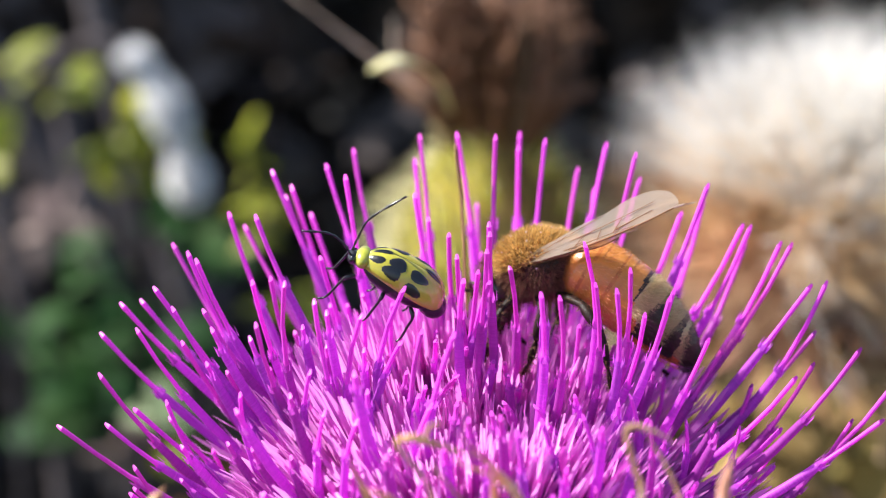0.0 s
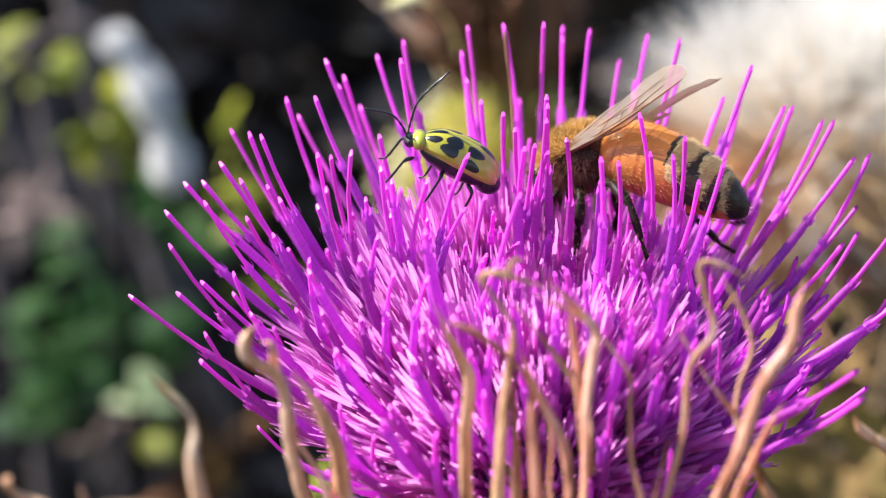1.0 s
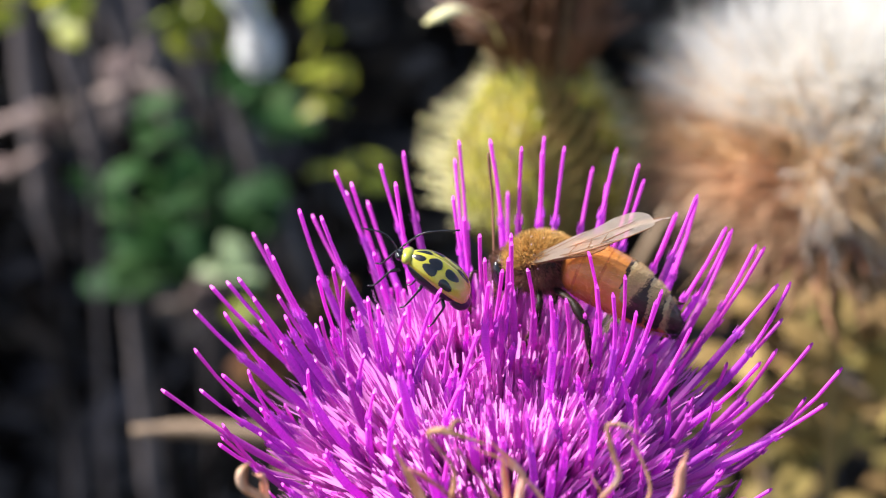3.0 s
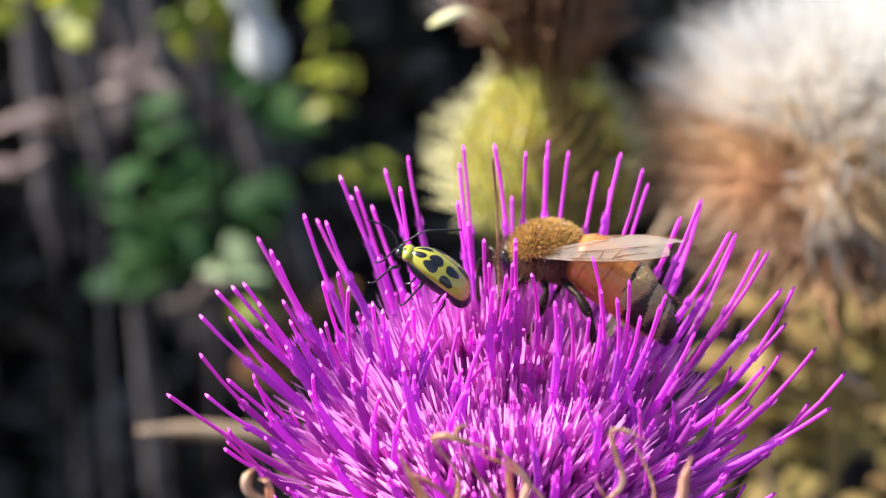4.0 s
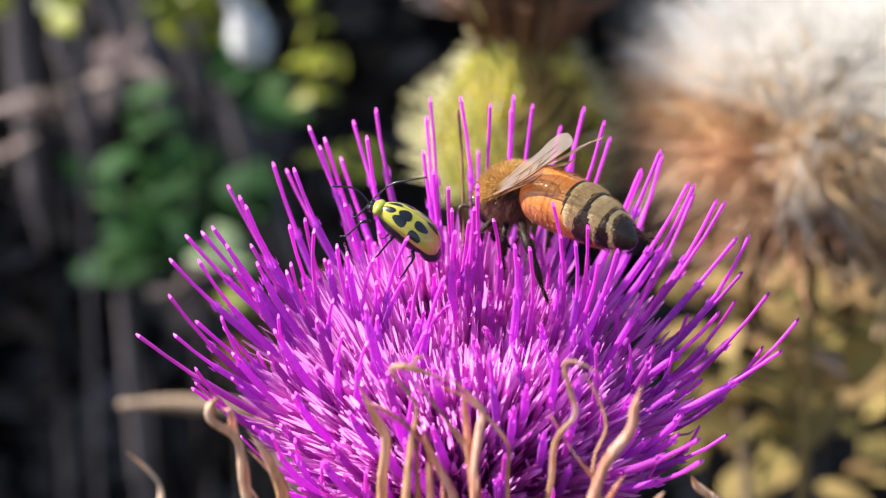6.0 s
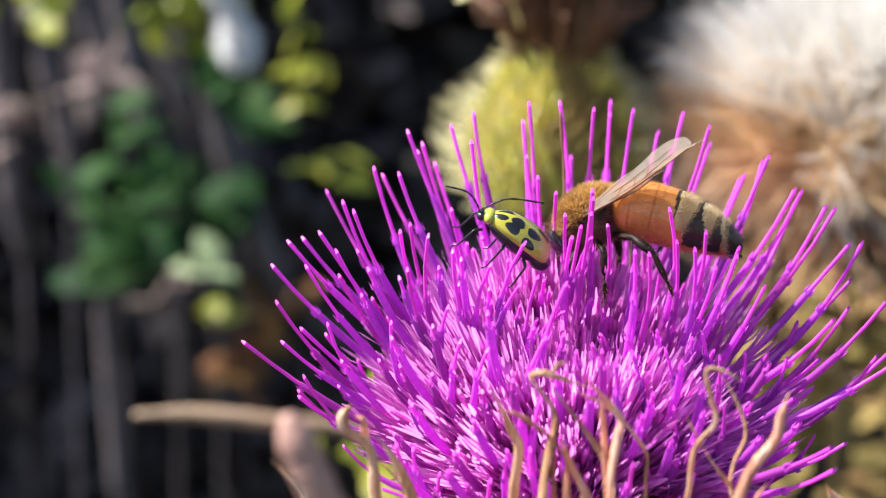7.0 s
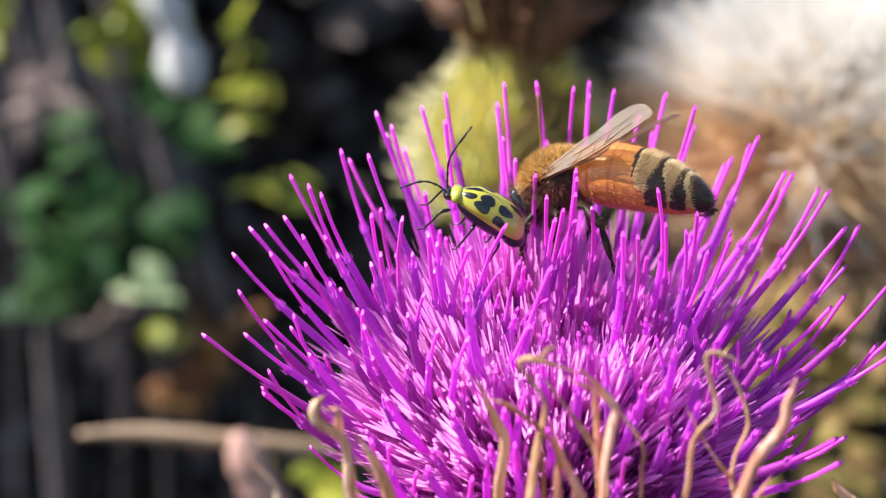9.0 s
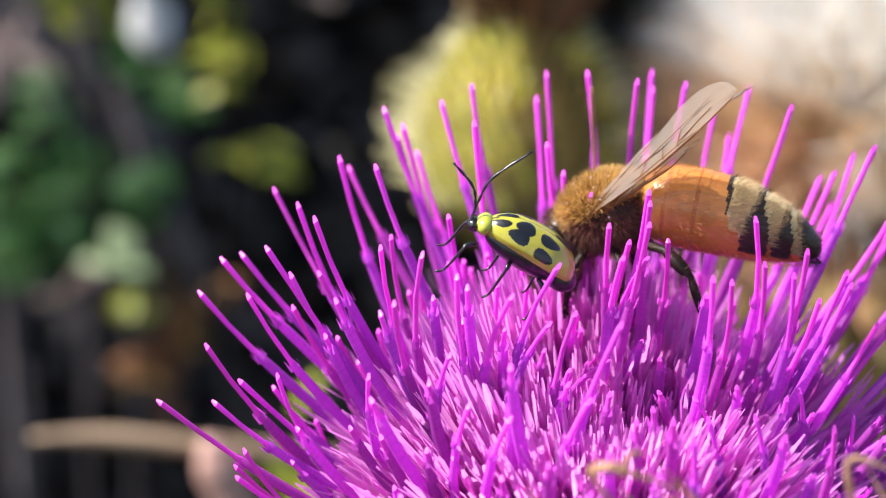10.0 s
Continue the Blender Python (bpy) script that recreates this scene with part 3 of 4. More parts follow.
ABD = [(0.0, 0.13), (0.03, 0.175), (0.08, 0.213), (0.16, 0.238), (0.28, 0.248), (0.42, 0.243), (0.55, 0.228), (0.68, 0.203), (0.80, 0.167), (0.89, 0.126), (0.95, 0.085), (0.985, 0.05), (1.0, 0.012)]


def abd_r(x):
    for (a, ra), (b, rb) in zip(ABD, ABD[1:]):
        if a <= x <= b:
            return 0.92 * (ra + (rb - ra) * (x - a) / (b - a))
    return 0.012


def abd_z(x):
    return -0.23 * x * x


# length of the abdomen
AL = 0.97
WAIST = (0.0, 0, 0.015)
# dark rear bands of the abdomen: middle, half-width on the back
BANDS = ((0.505, 0.015), (0.672, 0.023), (0.822, 0.016))


def abd_kind(x, q):
    """0 amber, 1 buff, 2 brown edge, 3 black; q: angle from the back, 0 to pi."""
    if x > 0.885 - 0.02 * math.cos(q):
        return 3
    slant = x + 0.05 * (1 - math.cos(q)) * 0.5
    for m, w in BANDS:
        # the hinder bands widen down the flank, the first one fades
        if abs(slant - m) < (w * max(0.0, 1 - (q / 1.3) ** 2) if m < 0.6 else w * (1 + 2.2 * smooth(0.5, 1.5, q)) * (q < 2.2)):
            return 3
    for m in (0.168, 0.338):
        if abs(slant - m) < 0.011:
            return 2
    return 1 if x > 0.50 and q < 1.6 + 0.8 * (x - 0.5) else 0


NECK = (-0.38, 0, -0.01)
# where the far hind leg is hinged
HIP = (-0.06, 0.12, -0.14)


def build_bee():
    bee = empty("bee", "amber honey bee with black and buff banded abdomen", "bee")

    def p(name, bm, mat, label="", parent=bee):
        return part(name, bm, mat, parent, label)

    # the head turns about the neck, its origin
    bm = bmesh.new()
    ball(bm, bv(-0.10, 0, -0.07), bv(0.105, 0.165, 0.18), 18, 12)
    ball(bm, bv(-0.17, 0, -0.23), bv(0.075, 0.10, 0.09), 10, 8)
    head = p("head", bm, BEEBROWN, "dark brown head")
    head.location = bv(*NECK)
    bm = bmesh.new()
    hairs(bm, shell_spots((-0.10, 0, -0.07), (0.105, 0.165, 0.18), 1500, 1, lambda v: abs(v.y) < 0.80), 0.060 * K, 0.0016 * K, (-0.2, 0, 0.15), 2)
    p("fur", bm, FURDARK, "short dark brown fur", head)
    for s in (-1, 1):
        bm = bmesh.new()
        ball(bm, bv(-0.11, s * 0.118, -0.05), bv(0.052, 0.055, 0.13), 14, 10)
        p("eye", bm, EYE, "glossy black compound eye", head)
        bm = bmesh.new()
        tube(bm, [q * K for q in bez([(-0.22, s * 0.05, -0.06), (-0.30, s * 0.10, 0.02), (-0.34, s * 0.14, -0.02), (-0.38, s * 0.18, -0.20), (-0.39, s * 0.2, -0.28)], 12)], [0.013 * K] * 5 + [0.016 * K] * 7 + [0.010 * K], 6)
        p("antenna", bm, BEEBROWN, "", head)
        bm = bmesh.new()
        tube(bm, [q * K for q in bez([(-0.20, s * 0.05, -0.28), (-0.22, s * 0.03, -0.35), (-0.18, s * 0.005, -0.39)], 5)], [0.03 * K, 0.03 * K, 0.025 * K, 0.02 * K, 0.015 * K, 0.006 * K], 6)
        p("mandible", bm, LEG, "", head)
    bm = bmesh.new()
    tube(bm, [q * K for q in bez([(-0.18, 0, -0.30), (-0.15, 0, -0.42), (-0.09, 0, -0.54)], 6)], [0.022 * K, 0.02 * K, 0.018 * K, 0.015 * K, 0.012 * K, 0.009 * K, 0.005 * K], 6)
    p("tongue", bm, LEG, "reddish brown tongue", head)

    bm = bmesh.new()
    ball(bm, bv(-0.19, 0, 0.0), bv(0.250, 0.200, 0.190), 20, 14)
    thorax = p("thorax", bm, BEEBROWN, "brown furry thorax")
    bm = bmesh.new()
    c, r = (-0.19, 0, 0.0), (0.250, 0.200, 0.190)
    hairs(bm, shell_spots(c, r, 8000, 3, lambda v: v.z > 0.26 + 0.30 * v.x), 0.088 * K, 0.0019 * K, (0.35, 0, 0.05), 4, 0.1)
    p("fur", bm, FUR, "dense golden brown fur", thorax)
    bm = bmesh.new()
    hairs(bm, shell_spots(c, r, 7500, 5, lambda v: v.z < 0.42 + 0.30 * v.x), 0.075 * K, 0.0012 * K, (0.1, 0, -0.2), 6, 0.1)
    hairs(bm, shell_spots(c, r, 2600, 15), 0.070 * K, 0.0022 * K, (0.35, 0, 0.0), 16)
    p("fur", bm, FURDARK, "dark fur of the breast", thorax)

    bm = bmesh.new()
    for q, n in shell_spots((-0.19, 0, 0.0), (0.29, 0.24, 0.245), 34, 12, lambda v: v.z > 0.0):
        ball(bm, q, Vector((1, 1, 1)) * 0.0045 * K, 6, 4)
    tagged(p("pollen", bm, POLLEN, "white pollen grains", thorax), kind="stuff")
    bm = bmesh.new()
    xs = [k / 18 for k in range(19)]
    tube(bm, [bv(AL * x, 0, abd_z(x)) for x in xs], [0.94 * abd_r(x) * K for x in xs], 20, side=(0, 1, 0))
    abdomen = p("abdomen", bm, BAND, "banded amber, buff and black abdomen")
    abdomen.location = bv(*WAIST)
    edges = (0.0, 0.17, 0.34, 0.505, 0.675, 0.825, 1.0)
    for k, (a, b) in enumerate(zip(edges, edges[1:])):
        b = min(1.0, b + 0.018)
        bm = bmesh.new()
        ks = [a + (b - a) * j / 16 for j in range(17)]
        tube(bm, [bv(AL * x, 0, abd_z(x)) for x in ks], [(abd_r(x) * (1.0 + 0.012 * (x - a) / (b - a) * (1 if b < 1 else 0))) * K for x in ks], 40, cap=b == 1.0, side=(0, 1, 0))
        for f in bm.faces:
            c = f.calc_center_median() / K
            f.material_index = abd_kind(c.x / AL, math.atan2(abs(c.y), c.z - abd_z(c.x / AL)))
        p("plate", bm, [AMBER, BUFF, BANDBROWN, BAND], ("amber plate", "amber plate", "amber plate with brown edge", "buff plate with black band", "buff plate with black band", "black tail plate")[k], abdomen)
    for mat, kinds, n, ln, lab in ((FURAMBER, (0, 2), 2600, 0.034, "fine amber down"), (FUR, (0,), 250, 0.05, "sparse golden hairs"), (FURBUFF, (1,), 7000, 0.046, "short buff down"), (FURBLACK, (3,), 2200, 0.05, "short black hairs")):
        rnd = random.Random(len(lab))
        spots = []
        while len(spots) < n:
            x, q = rnd.uniform(0.03, 0.985), rnd.uniform(-math.pi, math.pi)
            if abd_kind(x + rnd.gauss(0, 0.005), abs(q)) in kinds:
                d = Vector((0.1, math.sin(q), math.cos(q)))
                spots.append((bv(AL * x, 0, abd_z(x)) + Vector((0, d.y, d.z)) * abd_r(x) * K, d.normalized()))
        bm = bmesh.new()
        hairs(bm, spots, ln * K, 0.0009 * K, (1.5, 0, 0), 9)
        p("fur", bm, mat, lab, abdomen)

    # wings: outline in the wing's plane, x rearwards, y outwards
    def wing(name, hinge, length, width, turn, s):
        n = 24
        bm = bmesh.new()
        rows = []
        for k in range(n + 1):
            t = (1 - math.cos(math.pi * k / n)) / 2
            x = length * t
            lead = 0.12 * width * min(1, t / 0.15) * math.sqrt(max(0, 1 - max(0, (t - 0.62) / 0.38) ** 2.2)) - 0.22 * width * smooth(0.7, 1, t)
            trail = -0.06 * width - 0.86 * width * min(1, t / 0.68) ** 0.85 * math.sqrt(max(0, 1 - max(0, (t - 0.68) / 0.32) ** 2.2)) - 0.16 * width * smooth(0.7, 1, t)
            row = []
            for j in range(7):
                y = lead + (trail - lead) * j / 6
                z = 0.012 * math.sin(9 * x + 5 * y) + 0.006 * math.sin(18 * y / width)
                row.append(bm.verts.new(bv(x, s * y, z)))
            rows.append(row)
        for a, b in zip(rows, rows[1:]):
            for j in range(6):
                bm.faces.new((a[j], b[j], b[j + 1], a[j + 1]))
        w = part(name, bm, WING, bee, "translucent amber veined wing")
        w.matrix_basis = Matrix.Translation(bv(*hinge)) @ turn
        veins = [[(0, 0.01), (0.4, 0.09), (0.75, 0.07), (0.97, -0.12)], [(0, -0.01), (0.35, 0.02), (0.62, -0.02), (0.8, 0.06)], [(0.05, -0.03), (0.4, -0.25), (0.7, -0.42), (0.86, -0.5)],
                 [(0.02, -0.02), (0.3, -0.35), (0.55, -0.72)], [(0.36, 0.02), (0.42, -0.26)], [(0.6, -0.02), (0.66, -0.38)], [(0.5, -0.01), (0.53, -0.32)], [(0.62, -0.1), (0.85, -0.25)]]
        for n, v in enumerate(veins):
            pts = bez([bv(x * length, s * y * width, 0.012 * math.sin(9 * x * length + 5 * y * width) + 0.006) for x, y in v], 8)
            bm = bmesh.new()
            tube(bm, pts, [((0.0085 if n == 0 else 0.0036) * (1 - 0.55 * j / (len(pts) - 1))) * K for j in range(len(pts))], 5)
            part("vein", bm, VEIN, w)
        return w

    wings = {}
    for s, nm in ((-1, "near"), (1, "far")):
        wings[nm] = wing("forewing", (-0.27, s * 0.205, 0.045), 1.08, 0.225, Matrix.Identity(4), s)
        wings[nm + "_h"] = wing("hindwing", (-0.18, s * 0.195, 0.045), 0.60, 0.13, Matrix.Identity(4), s)

    # legs
    for s in (-1, 1):
        hind = [(-0.06, 0.12, -0.16), (0.12, 0.30, -0.20), (0.23, 0.38, -0.34), (0.25, 0.41, -0.58), (0.25, 0.40, -0.72)] if s < 0 else [(-0.06, 0.12, -0.14), (0.16, 0.32, -0.16), (0.46, 0.36, -0.36), (0.66, 0.36, -0.48), (0.78, 0.34, -0.50)]
        for line, rad, lab in (([(-0.33, 0.10, -0.14), (-0.42, 0.22, -0.22), (-0.50, 0.25, -0.40), (-0.54, 0.24, -0.50), (-0.60, 0.23, -0.56)], 0.029, "front leg"),
                               ([(-0.20, 0.11, -0.14), (-0.14, 0.26, -0.22), (-0.20, 0.30, -0.42), (-0.26, 0.29, -0.54), (-0.32, 0.28, -0.62)], 0.032, "middle leg"),
                               (hind, 0.040, "broad hind leg")):
            bm = bmesh.new()
            raised = s > 0 and line is hind
            pts = [Vector((x, s * y, z)) - (Vector(HIP) if raised else Vector()) for x, y, z in line]
            full = []
            rr = []
            for k in range(4):
                for j in range(5):
                    t = j / 5
                    full.append(pts[k].lerp(pts[k + 1], t) * K)
                    shape = 0.55 + 0.55 * math.sin(math.pi * (t * 0.85 + 0.1))
                    rr.append(rad * shape * (0.85, 1.05, 0.72, 0.42)[k] * K)
            full.append(pts[4] * K)
            rr.append(rad * 0.15 * K)
            tube(bm, full, rr, 7, flat=0.8)
            rnd = random.Random(7)
            spots = []
            for _ in range(420):
                k = rnd.randrange(1, len(full) - 1)
                n = Vector((rnd.gauss(0, 1), rnd.gauss(0, 1), rnd.gauss(0, 1))).normalized()
                spots.append((full[k].lerp(full[k + 1], rnd.random()) + n * rr[k] * 0.8, n))
            bm.faces.ensure_lookup_table()
            bare = len(bm.faces)
            hairs(bm, spots, 0.040 * K, 0.0014 * K, (0, 0, -0.4), 8)
            for f in list(bm.faces)[bare:]:
                f.material_index = 1
            leg = p("leg", bm, [LEG, FURDARK], "dark brown hairy " + lab)
            if raised:
                leg.location = Vector(HIP) * K
                far_leg = leg
    return bee, wings, head, abdomen, far_leg


bee, wings, bee_head, bee_abdomen, bee_leg = build_bee()


# ---- the beetle ----
def build_beetle():
    beetle = empty("beetle", "yellow green spotted cucumber beetle with black spots", "beetle")
    A, B, H = 0.251, 0.149, 0.145

    def dome(x, y):
        q = 1 - (abs(x - 0.04) / A) ** 2.4 - (abs(y) / broad(x)) ** 2.2
        return H * max(0, q) ** 0.5

    def broad(x):
        # the wing cases widen towards the tail
        return B * (1 + 0.85 * (x - 0.04))

    def half(x):
        return broad(x) * max(0.0, 1 - (abs(x - 0.04) / A) ** 2.4) ** (1 / 2.2)

    def V(x, y, z):
        return Vector((x, y, z)) * U

    for s in (-1, 1):
        bm = bmesh.new()
        n, m = 34, 18
        rows = []
        for i in range(n + 1):
            x = 0.04 - A * math.cos(math.pi * i / n)
            w = half(x) + 0.001
            row = []
            for j in range(m + 1):
                y = w * math.sin(1.28 * j / m)
                row.append(bm.verts.new(V(x, s * (y + 0.0015), dome(x, y * 0.999) - 0.004 * (1 - min(1, j / 1.5)))))
            low = row[-1].co.copy()
            row.append(bm.verts.new(low + V(0, -s * 0.012, -0.022)))
            rows.append(row)
        for a, b in zip(rows, rows[1:]):
            for j in range(m + 1):
                f = (a[j], b[j], b[j + 1], a[j + 1])
                bm.faces.new(f if s > 0 else f[::-1])
        el = part("elytron", bm, YELLOW, beetle, "glossy yellow green wing case")
        # spots: x, y, half-length, half-width
        for cx, cy, rx, ry in ((-0.151, 0.052, 0.033, 0.027), (-0.040, 0.062, 0.038, 0.033), (-0.056, 0.104, 0.042, 0.032), (0.087, 0.079, 0.043, 0.026), (0.080, 0.138, 0.042, 0.027), (-0.13, 0.006, 0.036, 0.010), (0.165, 0.006, 0.045, 0.012)):
            bm = bmesh.new()
            mid = None
            rings = []
            for q in (0.0, 0.5, 0.85, 1.0):
                ring = []
                for j in range(14):
                    a = 2 * math.pi * j / 14
                    wob = 1 + 0.10 * math.sin(3 * a + 20 * cx)
                    x = cx + 1.3 * rx * q * wob * math.cos(a)
                    turn = math.asin(min(1, cy / half(cx))) + 1.3 * ry * q * wob * math.sin(a) / 0.145
                    y = half(x) * math.sin(min(1.27, max(0.02, turn)))
                    ring.append(bm.verts.new(V(x, s * y * 1.004, dome(x, y * 0.999) + (0.0035 if q < 1 else 0.001))))
                    if q == 0:
                        break
                rings.append(ring)
            for j in range(14):
                bm.faces.new((rings[0][0], rings[1][j], rings[1][(j + 1) % 14]))
            for a, b in zip(rings[1:], rings[2:]):
                for j in range(14):
                    bm.faces.new((a[j], b[j], b[(j + 1) % 14], a[(j + 1) % 14]))
            part("spot", bm, BLACK, el)
    bm = bmesh.new()
    ball(bm, V(0.045, 0, -0.008), V(0.235, 0.128, 0.080), 18, 12)
    part("abdomen", bm, BLACK, beetle, "black underside")
    bm = bmesh.new()
    ball(bm, V(0.245, 0, -0.028), V(0.085, 0.100, 0.066), 12, 8)
    part("tail", bm, BLACK, beetle, "black tail tip")
    bm = bmesh.new()
    ball(bm, V(-0.202, 0, 0.016), V(0.046, 0.084, 0.050), 14, 10)
    part("pronotum", bm, PRONOTUM, beetle, "lime green pronotum")
    bm = bmesh.new()
    ball(bm, V(-0.244, 0, -0.012), V(0.036, 0.050, 0.036), 12, 9)
    head = part("head", bm, BLACK, beetle, "black head")
    feelers = []
    for s in (-1, 1):
        bm = bmesh.new()
        ball(bm, V(-0.252, s * 0.043, -0.004), V(0.018, 0.016, 0.02), 8, 6)
        part("eye", bm, EYE, head)
        bm = bmesh.new()
        line = bez([(0, 0, 0), (-0.05, 0, 0.06), (-0.13, -0.01, 0.105), (-0.27, -0.02, 0.10)] if s < 0 else [(0, 0, 0), (0.04, 0, 0.07), (0.12, -0.01, 0.17), (0.32, -0.02, 0.27)], 20)
        tube(bm, [q * U for q in line], [(0.0065 + 0.002 * math.sin(k * 1.9)) * U for k in range(21)], 5)
        f = part("antenna", bm, BLACK, beetle, "black beaded antenna")
        f.location = V(-0.268, s * 0.022, 0.004)
        feelers.append(f)
        for lx, ly in ((-0.2, 0.9), (-0.02, 1.0), (0.14, 1.0)):
            bm = bmesh.new()
            o = lx * 0.6
            line = [(lx, s * 0.08, -0.06), (lx + o * 0.4, s * 0.13, -0.075), (lx + o * 0.5, s * 0.135, -0.15), (lx + o * 0.6, s * 0.135, -0.23), (lx + o * 0.7 - 0.02, s * 0.14, -0.26)]
            tube(bm, [q * U for q in bez(line, 12)], [0.010 * U, 0.013 * U, 0.013 * U, 0.010 * U] + [0.0075 * U] * 5 + [0.006 * U] * 4, 6)
            part("leg", bm, BLACK, beetle)
    return beetle, feelers


beetle, feelers = build_beetle()


# ---- the plants behind ----
def build_bud():
    """A closed thistle head: spiny yellow green scales below, withered brown florets above."""
    c = Vector((0.76, 10.8, -1.2))
    head = empty("seed_head", "spiny yellow green thistle head with withered brown top", "thistle head", (0, 0, 0))
    rnd = random.Random(21)
    bm = bmesh.new()
    prof = [(-1.6, 0.15), (-1.45, 0.65), (-1.0, 1.04), (-0.4, 1.16), (0.0, 1.08), (0.4, 0.86), (0.8, 0.58), (1.1, 0.42), (1.14, 0.1)]
    tube(bm, [at(c.x, c.y, c.z + h) for h, r in prof], [r * U for h, r in prof], 20)
    part("body", bm, OLIVE, head, "olive brown scaly body")
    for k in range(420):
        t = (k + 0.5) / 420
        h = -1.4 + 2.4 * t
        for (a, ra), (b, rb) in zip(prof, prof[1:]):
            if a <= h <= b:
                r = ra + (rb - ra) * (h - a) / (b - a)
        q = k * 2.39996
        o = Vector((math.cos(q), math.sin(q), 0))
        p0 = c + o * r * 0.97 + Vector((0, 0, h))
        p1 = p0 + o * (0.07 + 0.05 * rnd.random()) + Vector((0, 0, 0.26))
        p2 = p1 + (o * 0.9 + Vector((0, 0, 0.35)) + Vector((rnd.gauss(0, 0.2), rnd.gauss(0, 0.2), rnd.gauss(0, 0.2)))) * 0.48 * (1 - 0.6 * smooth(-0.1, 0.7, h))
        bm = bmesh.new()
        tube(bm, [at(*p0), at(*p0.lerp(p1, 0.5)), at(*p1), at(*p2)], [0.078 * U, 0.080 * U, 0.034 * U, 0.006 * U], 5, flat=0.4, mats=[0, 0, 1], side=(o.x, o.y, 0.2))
        # dried scales; the shade away from the sun is in their colour too
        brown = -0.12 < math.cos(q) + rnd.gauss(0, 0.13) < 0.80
        part("scale", bm, [BUDOLIVESHADE, OLIVE] if brown else [BUDGREEN, SPINE], head)
    bm = bmesh.new()
    for k in range(900):
        q, rr = rnd.uniform(0, 2 * math.pi), math.sqrt(rnd.random())
        o = Vector((math.cos(q), math.sin(q), 0))
        p0 = c + o * rr * 0.5 + Vector((0, 0, 0.80))
        p1 = c + o * rr * 0.82 + Vector((rnd.gauss(0, 0.08), rnd.gauss(0, 0.08), 1.5 + rnd.random() * 1.3))
        p2 = p1 + o * rr * 0.3 + Vector((rnd.gauss(0, 0.12), rnd.gauss(0, 0.12), 0.35 * rnd.random() - 0.1))
        tube(bm, [at(*p0), at(*p1), at(*p2)], [0.03 * U, 0.035 * U, 0.012 * U], 4)
    tagged(part("withered_tuft", bm, WITHER, head, "matted withered brown florets"), kind="stuff")
    for k in range(6):
        q = k * 2.39996 + rnd.gauss(0, 0.5)
        o = Vector((math.cos(q), math.sin(q), 0))
        bm = bmesh.new()
        h = rnd.uniform(1.2, 2.2)
        pts = [c + o * 0.5 + Vector((0, 0, 0.9)), c + o * 0.85 + Vector((0, 0, 0.9 + h * 0.4)), c + o * 0.98 + Vector((0, 0, 0.9 + h * 0.8)), c + o * (0.95 + rnd.random() * 0.3) + Vector((0, 0, 0.9 + h))]
        tube(bm, [at(*q_) for q_ in bez(pts, 8)], [0.09 * U * (1.05 - k_ / 8) for k_ in range(9)], 6, flat=0.4, side=(o.x, o.y, 0.1))
        part("bract", bm, WITHER, head)
    for pts in (((0.45, 10.7, 0.0), (-0.30, 10.7, 0.60), (-0.95, 10.7, 1.10), (-1.75, 10.9, 1.72)), ((0.4, 10.6, 0.05), (-0.38, 10.7, 0.78), (-0.47, 10.7, 1.38))):
        bm = bmesh.new()
        tube(bm, [at(*q_) for q_ in bez(pts, 8)], [0.085 * (1.08 - k_ / 8) * U for k_ in range(9)], 6, flat=0.5)
        part("bract", bm, PALEBRACT, head, "pale dry bract")
    bm = bmesh.new()
    tip = bez([(0.2, 9.9, 0.3), (0.0, 8.8, 0.75), (-0.35, 7.6, 0.98), (-0.68, 6.9, 0.90)], 10)
    tube(bm, [at(*q_) for q_ in tip], [(0.02 + 0.085 * max(0.0, math.sin(math.pi * (k_ - 5) / 5.2))) * U for k_ in range(11)], 6, flat=0.4)
    part("bract", bm, SPINE, head, "outcurved pale bract tip")
    bm = bmesh.new()
    tube(bm, bez([at(c.x, c.y, c.z - 1.4), at(c.x + 0.3, c.y + 0.5, c.z - 8), at(c.x + 1, c.y + 1, -50), Vector((0.02, 0.1, -0.01))], 14), 0.0022, 8)
    part("stem", bm, STEMGREEN, head)


